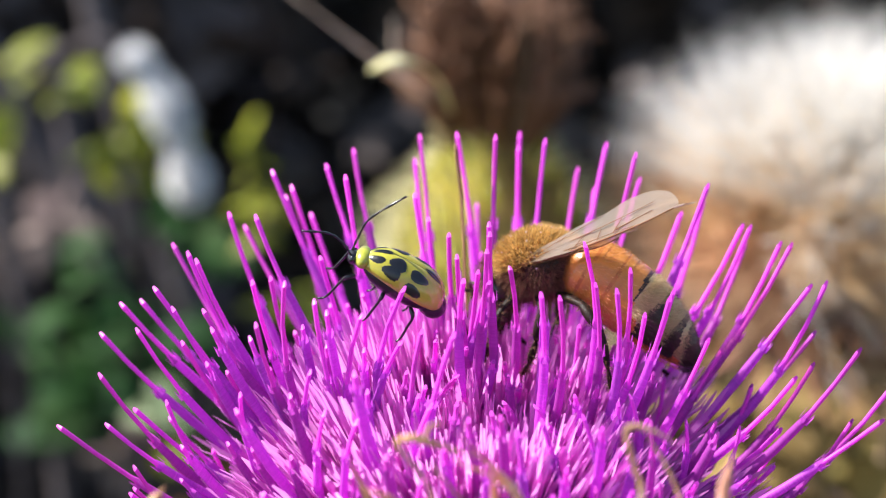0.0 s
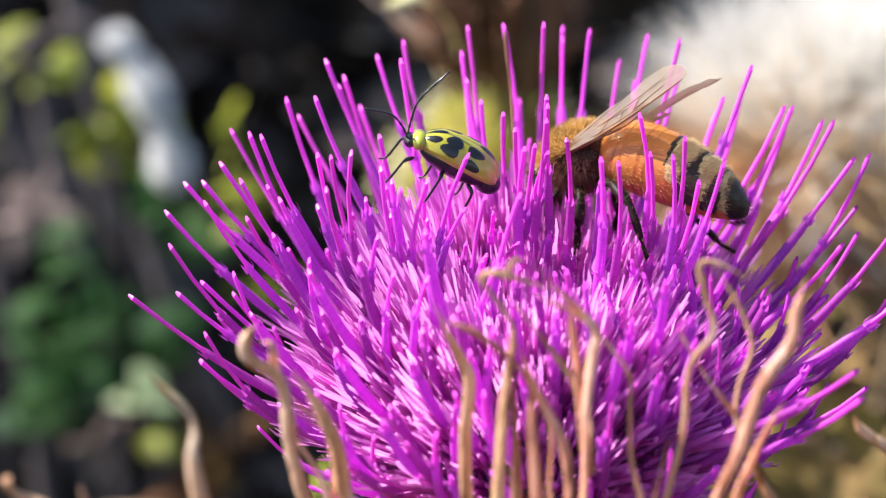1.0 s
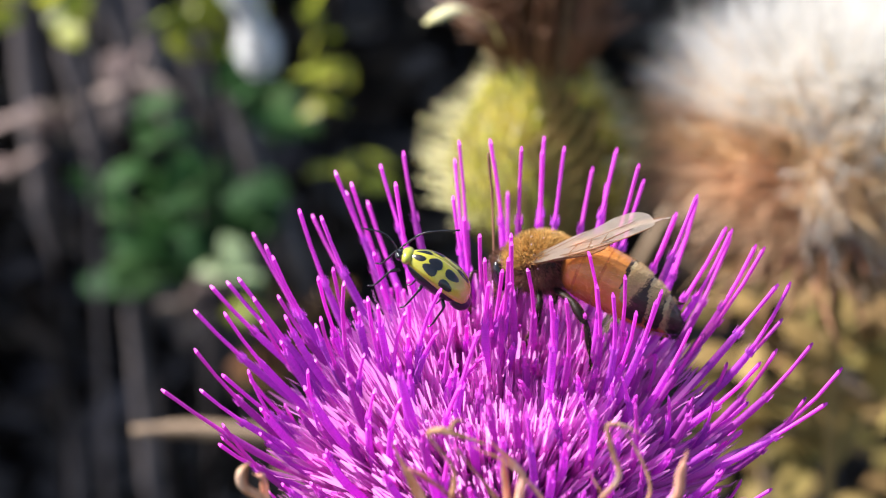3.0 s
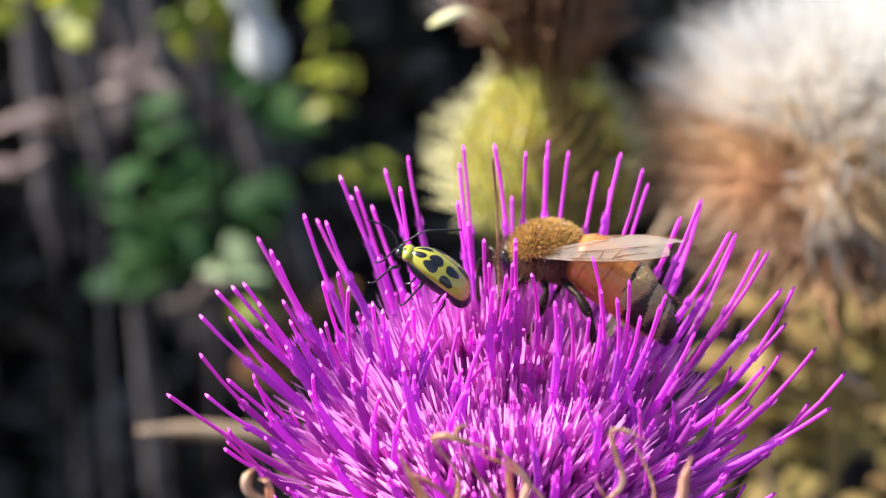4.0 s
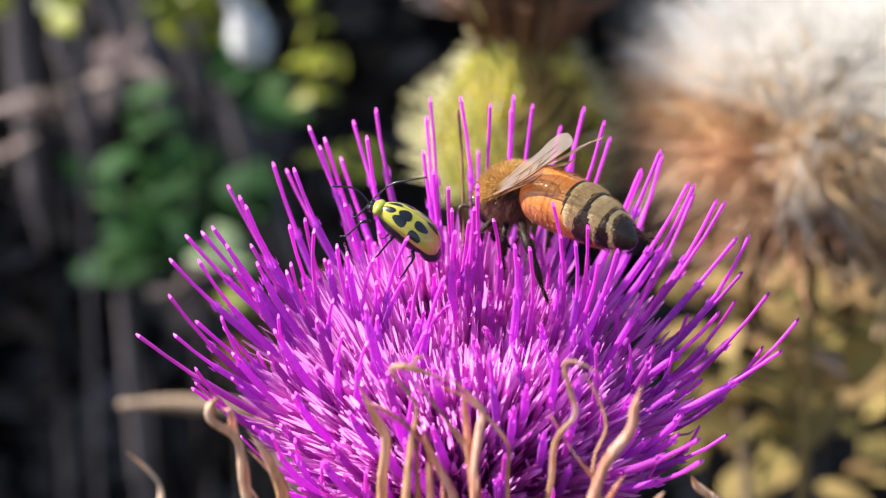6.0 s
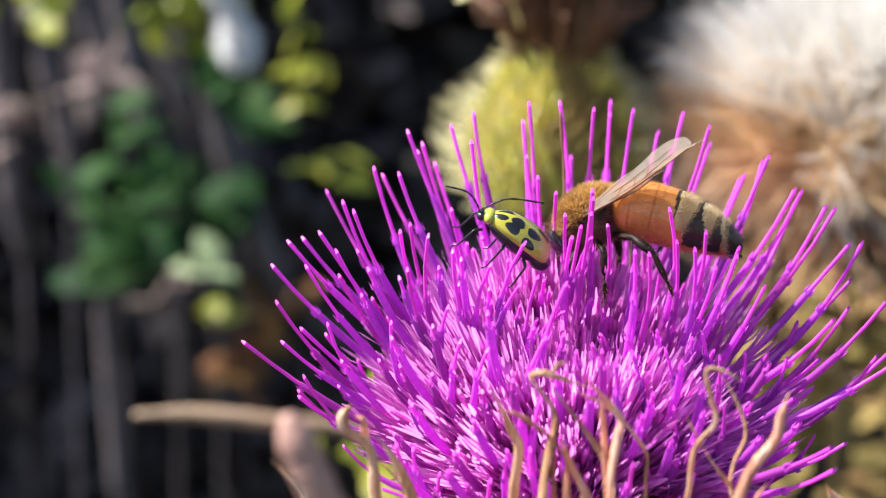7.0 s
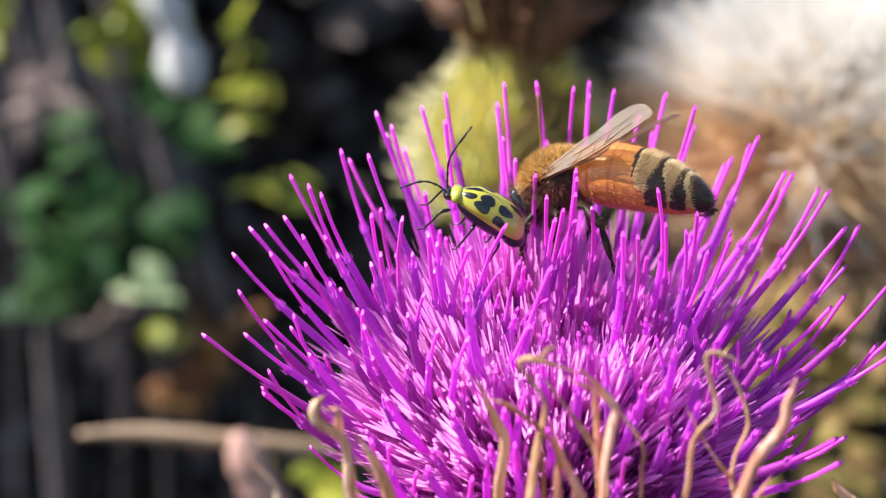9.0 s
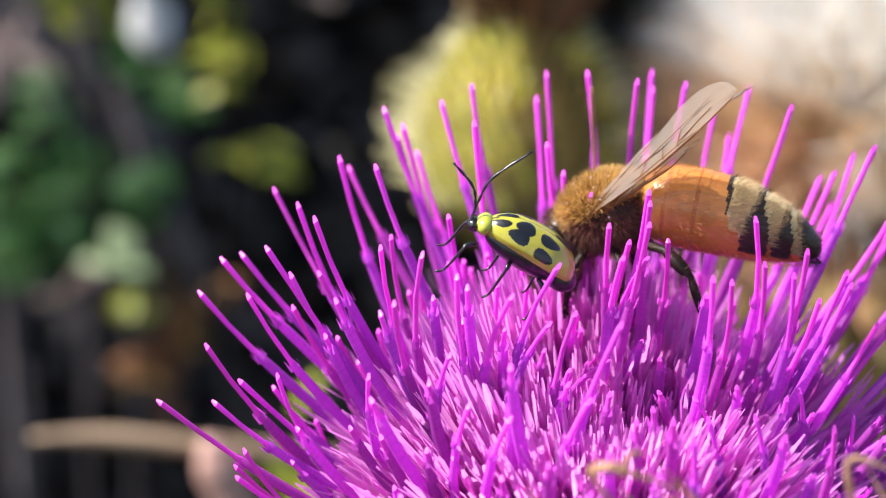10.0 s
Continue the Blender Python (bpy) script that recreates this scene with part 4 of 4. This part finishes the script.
def build_pappus():
    """A burst seed head: white down above, brown dry scales spreading below."""
    c = Vector((4.65, 10.3, -0.5))
    head = empty("pappus_head", "burst thistle head with white down over tan scales", "thistle head", (0, 0, 0))
    rnd = random.Random(22)
    bm = bmesh.new()
    ball(bm, at(c.x, c.y, c.z - 1.15), Vector((0.95, 0.95, 0.62)) * U, 14, 10)
    part("receptacle", bm, TAN, head)
    core = c + Vector((0, 0, -0.6))
    for low, mat, name, lab in ((False, DOWN, "down", "silky white down"), (True, PEACH, "lower_down", "peach coloured lower down")):
        bm = bmesh.new()
        for tuft in range(110 if not low else 80):
            v = Vector((rnd.gauss(0, 1), rnd.gauss(0, 1), rnd.gauss(0, 1))).normalized()
            v.z = abs(v.z) * 0.9 + (0.0 if v.x > 0 else 0.12) if not low else rnd.uniform(-0.55, 0.06)
            v.normalize()
            far = rnd.uniform(1.6, 2.7)
            hub = core + Vector((v.x * 0.9, v.y * 0.9, v.z * 0.5))
            for k in range(170):
                w = (v + 0.42 * Vector((rnd.gauss(0, 1), rnd.gauss(0, 1), rnd.gauss(0, 1)))).normalized()
                if (w.x < -0.35 and w.z < (0.12 if low else 0.3)) or (low and w.x < 0.1 and w.z < -0.25):
                    continue
                p1 = core + Vector((w.x * 1.15, w.y * 1.1, w.z * 0.98)) * far * rnd.uniform(0.75, 1.1)
                m_ = hub.lerp(p1, 0.6) + Vector((rnd.gauss(0, 0.2), rnd.gauss(0, 0.2), rnd.gauss(0, 0.2)))
                a = (p1 - hub).cross(Vector((rnd.gauss(0, 1), rnd.gauss(0, 1), rnd.gauss(0, 1)))).normalized() * 0.011
                q = [bm.verts.new(at(*v_)) for v_ in (hub - a, hub + a, m_ + a, m_ - a, p1)]
                bm.faces.new(q[:4])
                bm.faces.new((q[3], q[2], q[4]))
        tagged(part(name, bm, mat, head, lab), kind="stuff")
    bm = bmesh.new()
    for k in range(1500):
        w = Vector((rnd.uniform(-1.0, -0.1), rnd.gauss(0, 0.5), rnd.uniform(-0.45, 0.35))).normalized()
        p1 = core + Vector((w.x * 1.1, w.y, w.z)) * rnd.uniform(1.7, 2.7)
        hub = core + Vector((w.x * 0.8, w.y * 0.8, w.z * 0.4))
        m_ = hub.lerp(p1, 0.6) + Vector((rnd.gauss(0, 0.2), rnd.gauss(0, 0.2), rnd.gauss(0, 0.2)))
        a = (p1 - hub).cross(Vector((rnd.gauss(0, 1), rnd.gauss(0, 1), rnd.gauss(0, 1)))).normalized() * 0.012
        q = [bm.verts.new(at(*v_)) for v_ in (hub - a, hub + a, m_ + a, m_ - a, p1)]
        bm.faces.new(q[:4])
        bm.faces.new((q[3], q[2], q[4]))
    tagged(part("brown_down", bm, PEACH, head, "matted brown down"), kind="stuff")
    for k in range(240):
        q = k * 2.39996
        o = Vector((math.cos(q), math.sin(q), 0))
        t = (k + 0.5) / 240
        p0 = core + o * (0.75 + 0.2 * t) + Vector((0, 0, -1.3 + 0.5 * t))
        ln = rnd.uniform(0.8, 1.6)
        dz = rnd.uniform(-0.75, -0.1) + 0.1 * t
        p1 = p0 + (o + Vector((0, 0, dz * 0.5))) * ln * 0.5
        p2 = p0 + (o + Vector((rnd.gauss(0, 0.15), rnd.gauss(0, 0.15), dz))) * ln
        bm = bmesh.new()
        tube(bm, [at(*v) for v in bez([p0, p1, p2], 5)], [0.07 * U, 0.075 * U, 0.06 * U, 0.045 * U, 0.03 * U, 0.006 * U], 5, flat=0.4, side=(o.x, o.y, 0.3))
        part("scale", bm, WITHER if rnd.random() < 0.3 else TAN, head)
    bm = bmesh.new()
    tube(bm, bez([at(c.x, c.y, c.z - 1.5), at(c.x + 0.2, c.y + 0.3, c.z - 6), at(c.x + 1, c.y + 1, -50), Vector((0.06, 0.1, -0.01))], 14), 0.0007, 8)
    part("stem", bm, OLIVE, head)


def stalk(name, label, pts, r, mat, category="stalk", foot=0.7):
    """A stalk from its top down; foot: how much of its width it keeps at the ground."""
    bm = bmesh.new()
    line = bez(pts, 30)
    tube(bm, line, [r * min(1, 0.4 + 0.12 * k) * (1 - (1 - foot) * smooth(14, 20, k)) * (1 + 0.06 * math.sin(k * 2.3)) for k in range(31)], 8)
    return tagged(part(name, bm, mat, None), label, category)


def spray(name, label, foot, clusters, mat, seed, leaf=0.011, count=9, stemmat=None, category="plant"):
    """A leafy shoot: a stem from the foot, and clusters of leaves (centre, spread) on side twigs."""
    rnd = random.Random(seed)
    top = empty(name, label, category, foot)
    cs = [Vector(c) for c, _ in clusters]
    cs.sort(key=lambda v: v.z)
    bm = bmesh.new()
    line = bez([Vector((0, 0, -0.01)), Vector((0, 0.01, cs[0].z * 0.5)), *[c - Vector(foot) + Vector((0, 0.012, 0)) for c in cs]], 20)
    tube(bm, line, [0.0012 * (1.1 - k / 20) + 0.0004 for k in range(21)], 7)
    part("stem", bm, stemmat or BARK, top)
    for c, spread in clusters:
        c = Vector(c)
        for _ in range(count):
            o = Vector((rnd.gauss(0, 0.5), rnd.gauss(0, 0.5), rnd.gauss(0, 0.5))) * spread
            ln = leaf * rnd.uniform(0.7, 1.3)
            d = Vector((rnd.gauss(0, 1), rnd.gauss(0, 0.7), rnd.gauss(0.1, 0.6))).normalized()
            side = d.cross(Vector((rnd.gauss(0, 0.5), rnd.gauss(-0.6, 0.4), 1))).normalized()
            bm = bmesh.new()
            p0 = c + o - Vector(foot)
            blade(bm, p0, p0 + d * ln, ln * 0.30, Vector((0, 0, ln * 0.12)), side, 6)
            part("leaf", bm, mat, top)
    return top


def build_thickets():
    """Dark shaded undergrowth that closes the view behind."""
    for k, (x, y, h, w) in enumerate(((-0.34, 0.86, 0.95, 0.30), (0.02, 0.95, 0.98, 0.30), (0.38, 0.88, 0.95, 0.30), (-0.70, 0.98, 0.98, 0.32), (0.74, 1.0, 0.98, 0.32))):
        rnd = random.Random(50 + k)
        bush = empty("shrub", "dark shaded shrub with dense small leaves", "shrub", (x, y, 0), group="shrubs behind")
        for j in range(10):
            bm = bmesh.new()
            a = rnd.uniform(0, 2 * math.pi)
            o = Vector((math.cos(a), math.sin(a), 0))
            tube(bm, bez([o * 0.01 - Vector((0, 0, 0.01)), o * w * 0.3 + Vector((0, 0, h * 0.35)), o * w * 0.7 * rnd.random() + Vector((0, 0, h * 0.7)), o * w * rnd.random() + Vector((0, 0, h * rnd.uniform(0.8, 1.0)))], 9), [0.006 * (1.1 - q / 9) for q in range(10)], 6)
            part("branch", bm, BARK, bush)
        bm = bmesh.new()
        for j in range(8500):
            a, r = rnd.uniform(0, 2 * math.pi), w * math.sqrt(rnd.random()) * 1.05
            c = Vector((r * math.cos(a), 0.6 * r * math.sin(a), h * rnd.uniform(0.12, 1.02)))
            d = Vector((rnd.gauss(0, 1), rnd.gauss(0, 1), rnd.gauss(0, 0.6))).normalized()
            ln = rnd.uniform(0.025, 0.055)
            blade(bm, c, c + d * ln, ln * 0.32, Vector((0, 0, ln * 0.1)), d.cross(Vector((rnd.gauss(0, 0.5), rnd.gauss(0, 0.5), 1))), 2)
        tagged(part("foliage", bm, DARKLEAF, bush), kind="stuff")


build_bud()
build_pappus()
stalk("dry_stalk", "pale dry stalk lying across behind the flower", [at(-5.6, 14.0, -6.45), at(-4.6, 14.0, -6.42), at(-3.5, 14.0, -6.52), at(-1.5, 14.2, -6.8), at(1.0, 14.5, -7.4), at(5, 15, -9), at(9, 15, -94)], 0.0012, TWIG)
stalk("broken_stalk", "broad pinkish dry stalk broken over", [at(-3.10, 13.6, -6.28), at(-2.98, 13.6, -6.66), at(-2.75, 13.6, -7.20), at(-2.53, 13.6, -7.68), at(-0.9, 13.8, -11.5), at(-0.4, 14, -30), at(-0.2, 14, -94)], 0.0027, PINKTWIG, foot=0.2)
E = lambda x, y, z: tuple(at(x, y, z))  # noqa: E731
spray("lime_shoot", "shoot with sunlit yellow green leaves", (-0.06, 0.40, 0), [(E(-5.5, 44, -3.2), 0.006), (E(-5.1, 44, -4.6), 0.006), (E(-4.7, 44, -5.9), 0.006)], LIME, 1, 0.0095, 4)
spray("lime_shoot", "shoot with sunlit yellow green leaves", (-0.05, 0.38, 0), [(E(-3.9, 42, -8.1), 0.007)], LIME, 11, 0.011, 5)
spray("lime_shoot", "shoot with sunlit yellow green leaves", (-0.09, 0.38, 0), [(E(-8.3, 42, -2.2), 0.008), (E(-8.5, 42, -3.8), 0.008), (E(-9.4, 42, -3.0), 0.006)], LIME, 2, 0.011, 5)
spray("lime_shoot", "shoot with sunlit yellow green leaves", (-0.13, 0.38, 0), [(E(-13.9, 42, -2.6), 0.007), (E(-11.9, 42, -1.0), 0.008), (E(-10.1, 42, -0.9), 0.006)], LIME, 3, 0.012, 5)
spray("leafy_shoot", "weed with broad green leaves", (-0.07, 0.41, 0), [(E(-11.8, 48, -9.4), 0.018), (E(-10.0, 48, -10.6), 0.018), (E(-12.8, 49, -11.8), 0.018), (E(-8.8, 48, -11.0), 0.012), (E(-7.7, 47, -6.4), 0.010)], LEAF, 4, 0.015, 13)
spray("sage_shoot", "shoot with rounded pale green leaves", (-0.05, 0.42, 0), [(E(-7.85, 44, -11.9), 0.002)], SAGE, 5, 0.012, 3)
spray("sage_shoot", "shoot with rounded pale green leaves", (-0.06, 0.43, 0), [(E(-8.0, 44, -13.6), 0.002)], LIME, 15, 0.010, 3)
spray("rust_shoot", "dead weed with rust brown leaves", (-0.09, 0.42, 0), [(E(-7.6, 50, -17.8), 0.010), (E(-6.5, 50, -15.6), 0.010)], RUST, 6, 0.014, 9)
spray("weed", "low weed with yellowing leaves", (0.05, 0.13, 0), [(E(5.0, 14, -4.9), 0.010), (E(4.3, 14, -6.6), 0.010), (E(6.2, 15, -5.2), 0.010), (E(5.4, 15, -6.2), 0.008)], OLIVE, 7, 0.0085, 15)
spray("dun_weed", "dead weed with curled dun leaves", (-0.10, 0.44, 0), [(E(-13.0, 50, -6.2), 0.007), (E(-11.4, 52, -15.0), 0.006), (E(-17.5, 52, -8.5), 0.012)], DUN, 8, 0.015, 7)
spray("dun_weed", "dead weed with curled dun leaves", (0.10, 0.27, 0), [(E(12.0, 30, -9.6), 0.018), (E(11.5, 30, -12.7), 0.018), (E(8.8, 26, -12.0), 0.018), (E(14.5, 34, -13.1), 0.018)], OLIVE, 21, 0.012, 11)
spray("weed", "low weed with yellowing leaves", (-0.02, 0.16, 0), [(E(-2.2, 18, -8.7), 0.006)], LIME, 22, 0.009, 5)
stalk("dry_twig", "thin brown dry twig lying among weeds", [E(4.4, 15, -5.0), E(5.3, 15, -5.55), E(6.6, 15, -6.3), E(9, 15.5, -8), E(10, 16, -94)], 0.0009, TWIG, "twig")
stalk("dry_twig", "thin brown dry twig lying among weeds", [E(3.2, 15.5, -3.9), E(4.3, 15.5, -4.4), E(6.5, 15.5, -4.6), E(9, 16, -6), E(10.5, 17, -94)], 0.0008, TWIG, "twig")
plume = stalk("plume_stalk", "dry grey stalk with a drooping white plume", [at(-8.25, 40.3, 0.1), at(-9.8, 41, 0.5), at(-12.2, 42, -3), at(-13, 44, -24), at(-13, 44, -94)], 0.0012, GREYSTEM)
bm = bmesh.new()
line = bez([at(-6.65, 40, -4.0), at(-6.85, 40, -2.8), at(-7.4, 40, -1.2), at(-8.25, 40.3, 0.1)], 14)
tube(bm, line, 0.0008, 6)
rnd = random.Random(31)
spots = []
for k in range(7000):
    t = rnd.random()
    q = line[min(13, int(t * 14))].lerp(line[min(13, int(t * 14)) + 1], t * 14 % 1)
    n = Vector((rnd.gauss(0, 1), rnd.gauss(0, 1), rnd.gauss(0, 1))).normalized()
    spots.append((q + n * 0.0027 * rnd.random() * (1 + 0.6 * math.sin(t * 13)), n))
hairs(bm, spots, 0.0030, 0.0006, (0, 0, -0.3), 5)
tagged(part("plume", bm, WHITE, plume, "white downy plume"), kind="stuff")
for a, b, c in (((-15.6, 55, -1.4), (-11.4, 55, -9.8), 0.0055), ((-12.0, 56, 0.5), (-10.0, 56, -8.5), 0.0045), ((-8.2, 50, -9.0), (-6.2, 50, -14.6), 0.0040), ((-13.4, 52, -16.0), (-12.9, 52, -26.0), 0.0035), ((-12.8, 54, -4.0), (-11.4, 54, -11.4), 0.0042), ((-16.4, 56, -5.6), (-14.4, 56, -14.1), 0.005), ((-10.3, 52, -7.0), (-8.7, 52, -10.5), 0.0035), ((-18.3, 57, -6.7), (-17.8, 57, -14.6), 0.006), ((-15.4, 58, -3.0), (-12.9, 58, -7.2), 0.005)):
    a, b = Vector(a), Vector(b)
    stalk("grey_stem", "leaning grey brown dry stem", [at(*(a + (a - b) * 0.6)), at(*a), at(*a.lerp(b, 0.5)), at(*b), at(*(b + (b - a) * 0.5 + Vector((0, 0, -5)))), at(b.x * 0.9, b.y + 1, -94)], c, GREYSTEM, foot=0.16)
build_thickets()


# ---- what moves ----
BEE = [
    (0, 0.54, -0.14, 0.09, -7, -19), (0.5, 0.56, -0.16, 0.05, -16, -34), (1, 0.47, -0.16, 0.04, -16, -34), (1.2, 0.52, -0.14, -0.02, -13, -34), (1.5, 0.81, 0.00, 0.05, 17, -19),
    (1.8, 0.71, 0.00, 0.09, 17, -21), (2, 0.64, 0.00, 0.07, 6, -19), (2.5, 0.45, -0.06, 0.02, -5, -18), (4, 0.47, -0.05, 0.14, -1, -19), (4.5, 0.50, -0.15, 0.17, -6, -40),
    (5, 0.50, -0.20, 0.17, -10, -54),
]
BEE2 = [
    (6.5, 0.36, -0.12, 0.24, -10, -34), (7, 0.28, -0.12, 0.15, -25, -18), (7.5, 0.26, -0.12, 0.13, -18, -24), (7.8, 0.35, -0.12, 0.22, 2, -34), (8, 0.38, -0.12, 0.27, 7, -34),
    (8.5, 0.25, -0.12, 0.19, -13, -31), (9, 0.17, -0.12, 0.26, -18, -33), (9.2, 0.12, -0.12, 0.29, -10, -18), (9.5, 0.11, -0.12, 0.28, -16, -31), (10, 0.14, -0.12, 0.20, -17, -19),
]
BEETLE = [
    (0, -0.441, -0.68, 0.107, 30, 31, 8), (1, -0.472, -0.68, 0.062, 27, 27, 12), (2, -0.446, -0.68, 0.116, 24, 32, 3), (2.5, -0.444, -0.68, 0.102, 23, 35, 4), (4, -0.483, -0.68, 0.171, 18, 37, 5),
    (5, -0.435, -0.68, 0.118, 18, 38, 5), (6.5, -0.440, -0.68, 0.092, 20, 35, -1), (7, -0.459, -0.68, 0.078, 17, 36, 5), (8, -0.506, -0.68, 0.089, 19, 32, 11), (9, -0.509, -0.68, 0.118, 25, 31, 7),
    (9.5, -0.462, -0.68, 0.108, 18, 36, 8), (10, -0.541, -0.68, 0.109, 14, 29, 2),
]


def placed(rows):
    return [(t, Matrix.Translation(at(x, y, z)) @ pose(0, 0, 0, rx, ry, rz)) for t, x, y, z, rx, ry, rz in rows]


# how far the back leans towards the front of the flower
ROLL = {4: 10, 4.5: 34, 5: 30, 6.5: 10}
# how far the abdomen bends down at the waist, in degrees
BEND = {0: 45, 0.5: 45, 1: 38, 1.2: 31, 1.5: 21, 1.8: 20, 2: 27, 2.5: 31, 4: 41, 4.5: 46, 5: 23, 6.5: 30, 7: 40, 7.5: 20, 7.8: 20, 8: 23, 8.5: 26, 9: 25, 9.2: 35, 9.5: 28, 10: 28}
# lift of the wings over the thorax, how far they spread, how far their faces turn outwards
BEATS = (
    (0, 12, 6, 46), (0.5, 12, 6, 50), (1, 10, 6, 50), (1.2, 7, 6, 50), (1.5, 6, 6, 55), (1.8, 12, 6, 50), (2, 5, 6, 46), (2.5, 18, 6, 42), (4, 2, 6, 40), (4.5, 30, -8, 32), (5, 20, -14, 32),
    (6.5, 16, 6, 42), (7, 9, 6, 36), (7.5, 14, 6, 46), (7.8, 6, 6, 52), (8, 3, 6, 58), (8.5, 21, 6, 42), (9, 10, 6, 50), (9.2, 15, 6, 42), (9.5, 8, 6, 46), (10, 24, 6, 46),
)


def motions():
    walk(bee, [(t, Matrix.Translation(at(x, y, z)) @ pose(0, 0, 0, ROLL.get(t, 4), ry, rz)) for t, x, y, z, ry, rz in BEE + BEE2])
    walk(beetle, placed(BEETLE))
    walk(bee_abdomen, [(t, Matrix.Translation(bv(*WAIST)) @ pose(0, 0, 0, 0, BEND[t] - 13, 0)) for t in BEND])
    # the head dips into the flower and comes up
    walk(bee_head, [(t, Matrix.Translation(bv(*NECK)) @ pose(0, 0, 0, 0, -dip, 0)) for t, dip in ((0, 20), (1.2, 20), (1.5, -5), (2, -2), (2.5, 8), (4, 12), (4.5, 25), (6.5, 12), (7.5, 20), (7.8, 0), (8, 0), (8.5, 15), (10, 20))])
    # the far hind leg is lifted over the abdomen for a while
    walk(bee_leg, [(t, Matrix.Translation(bv(*HIP)) @ pose(0, 0, 0, 0, -lift, 0)) for t, lift in ((0, -30), (1.5, -25), (2, -10), (2.5, 5), (4, 0), (4.5, -6), (5, -8), (6.5, 0), (7.5, -6), (8, 4), (9, 0), (10, 0))])
    for nm, s in (("near", -1), ("far", 1)):
        for suffix, hinge in (("", (-0.27, s * 0.205, 0.045)), ("_h", (-0.18, s * 0.195, 0.045))):
            rows = []
            for t, lift, out, tilt in BEATS:
                k = 1.0 if s < 0 else 0.2
                rows.append((t, Matrix.Translation(bv(*hinge)) @ pose(0, 0, 0, -s * tilt * k, -lift - 2.5 + (2 if suffix else 0) + (3 if s > 0 else 0), s * k * (out + (2 if suffix else 0)))))
            walk(wings[nm + suffix], rows)
    # the feelers swing in the upright plane across the view of the flower
    level = pose(0, 0, 0, 20, 33, 7).inverted()
    for f, swing in zip(feelers, (((0, 9), (1, 21), (2, 11), (2.5, 8), (4, 21), (5, 16), (6.5, -2), (7, 15), (8, -3), (9, -14), (9.5, 48), (10, 55)),
                                  ((0, -5), (1, -11), (2, 8), (2.5, 14), (4, 20), (5, 16), (6.5, 11), (7, 30), (8, -28), (9, -29), (9.5, 22), (10, -5)))):
        o = f.location.copy()
        walk(f, [(t, Matrix.Translation(o) @ level @ pose(0, 0, 0, 0, a, 0)) for t, a in swing])


motions()
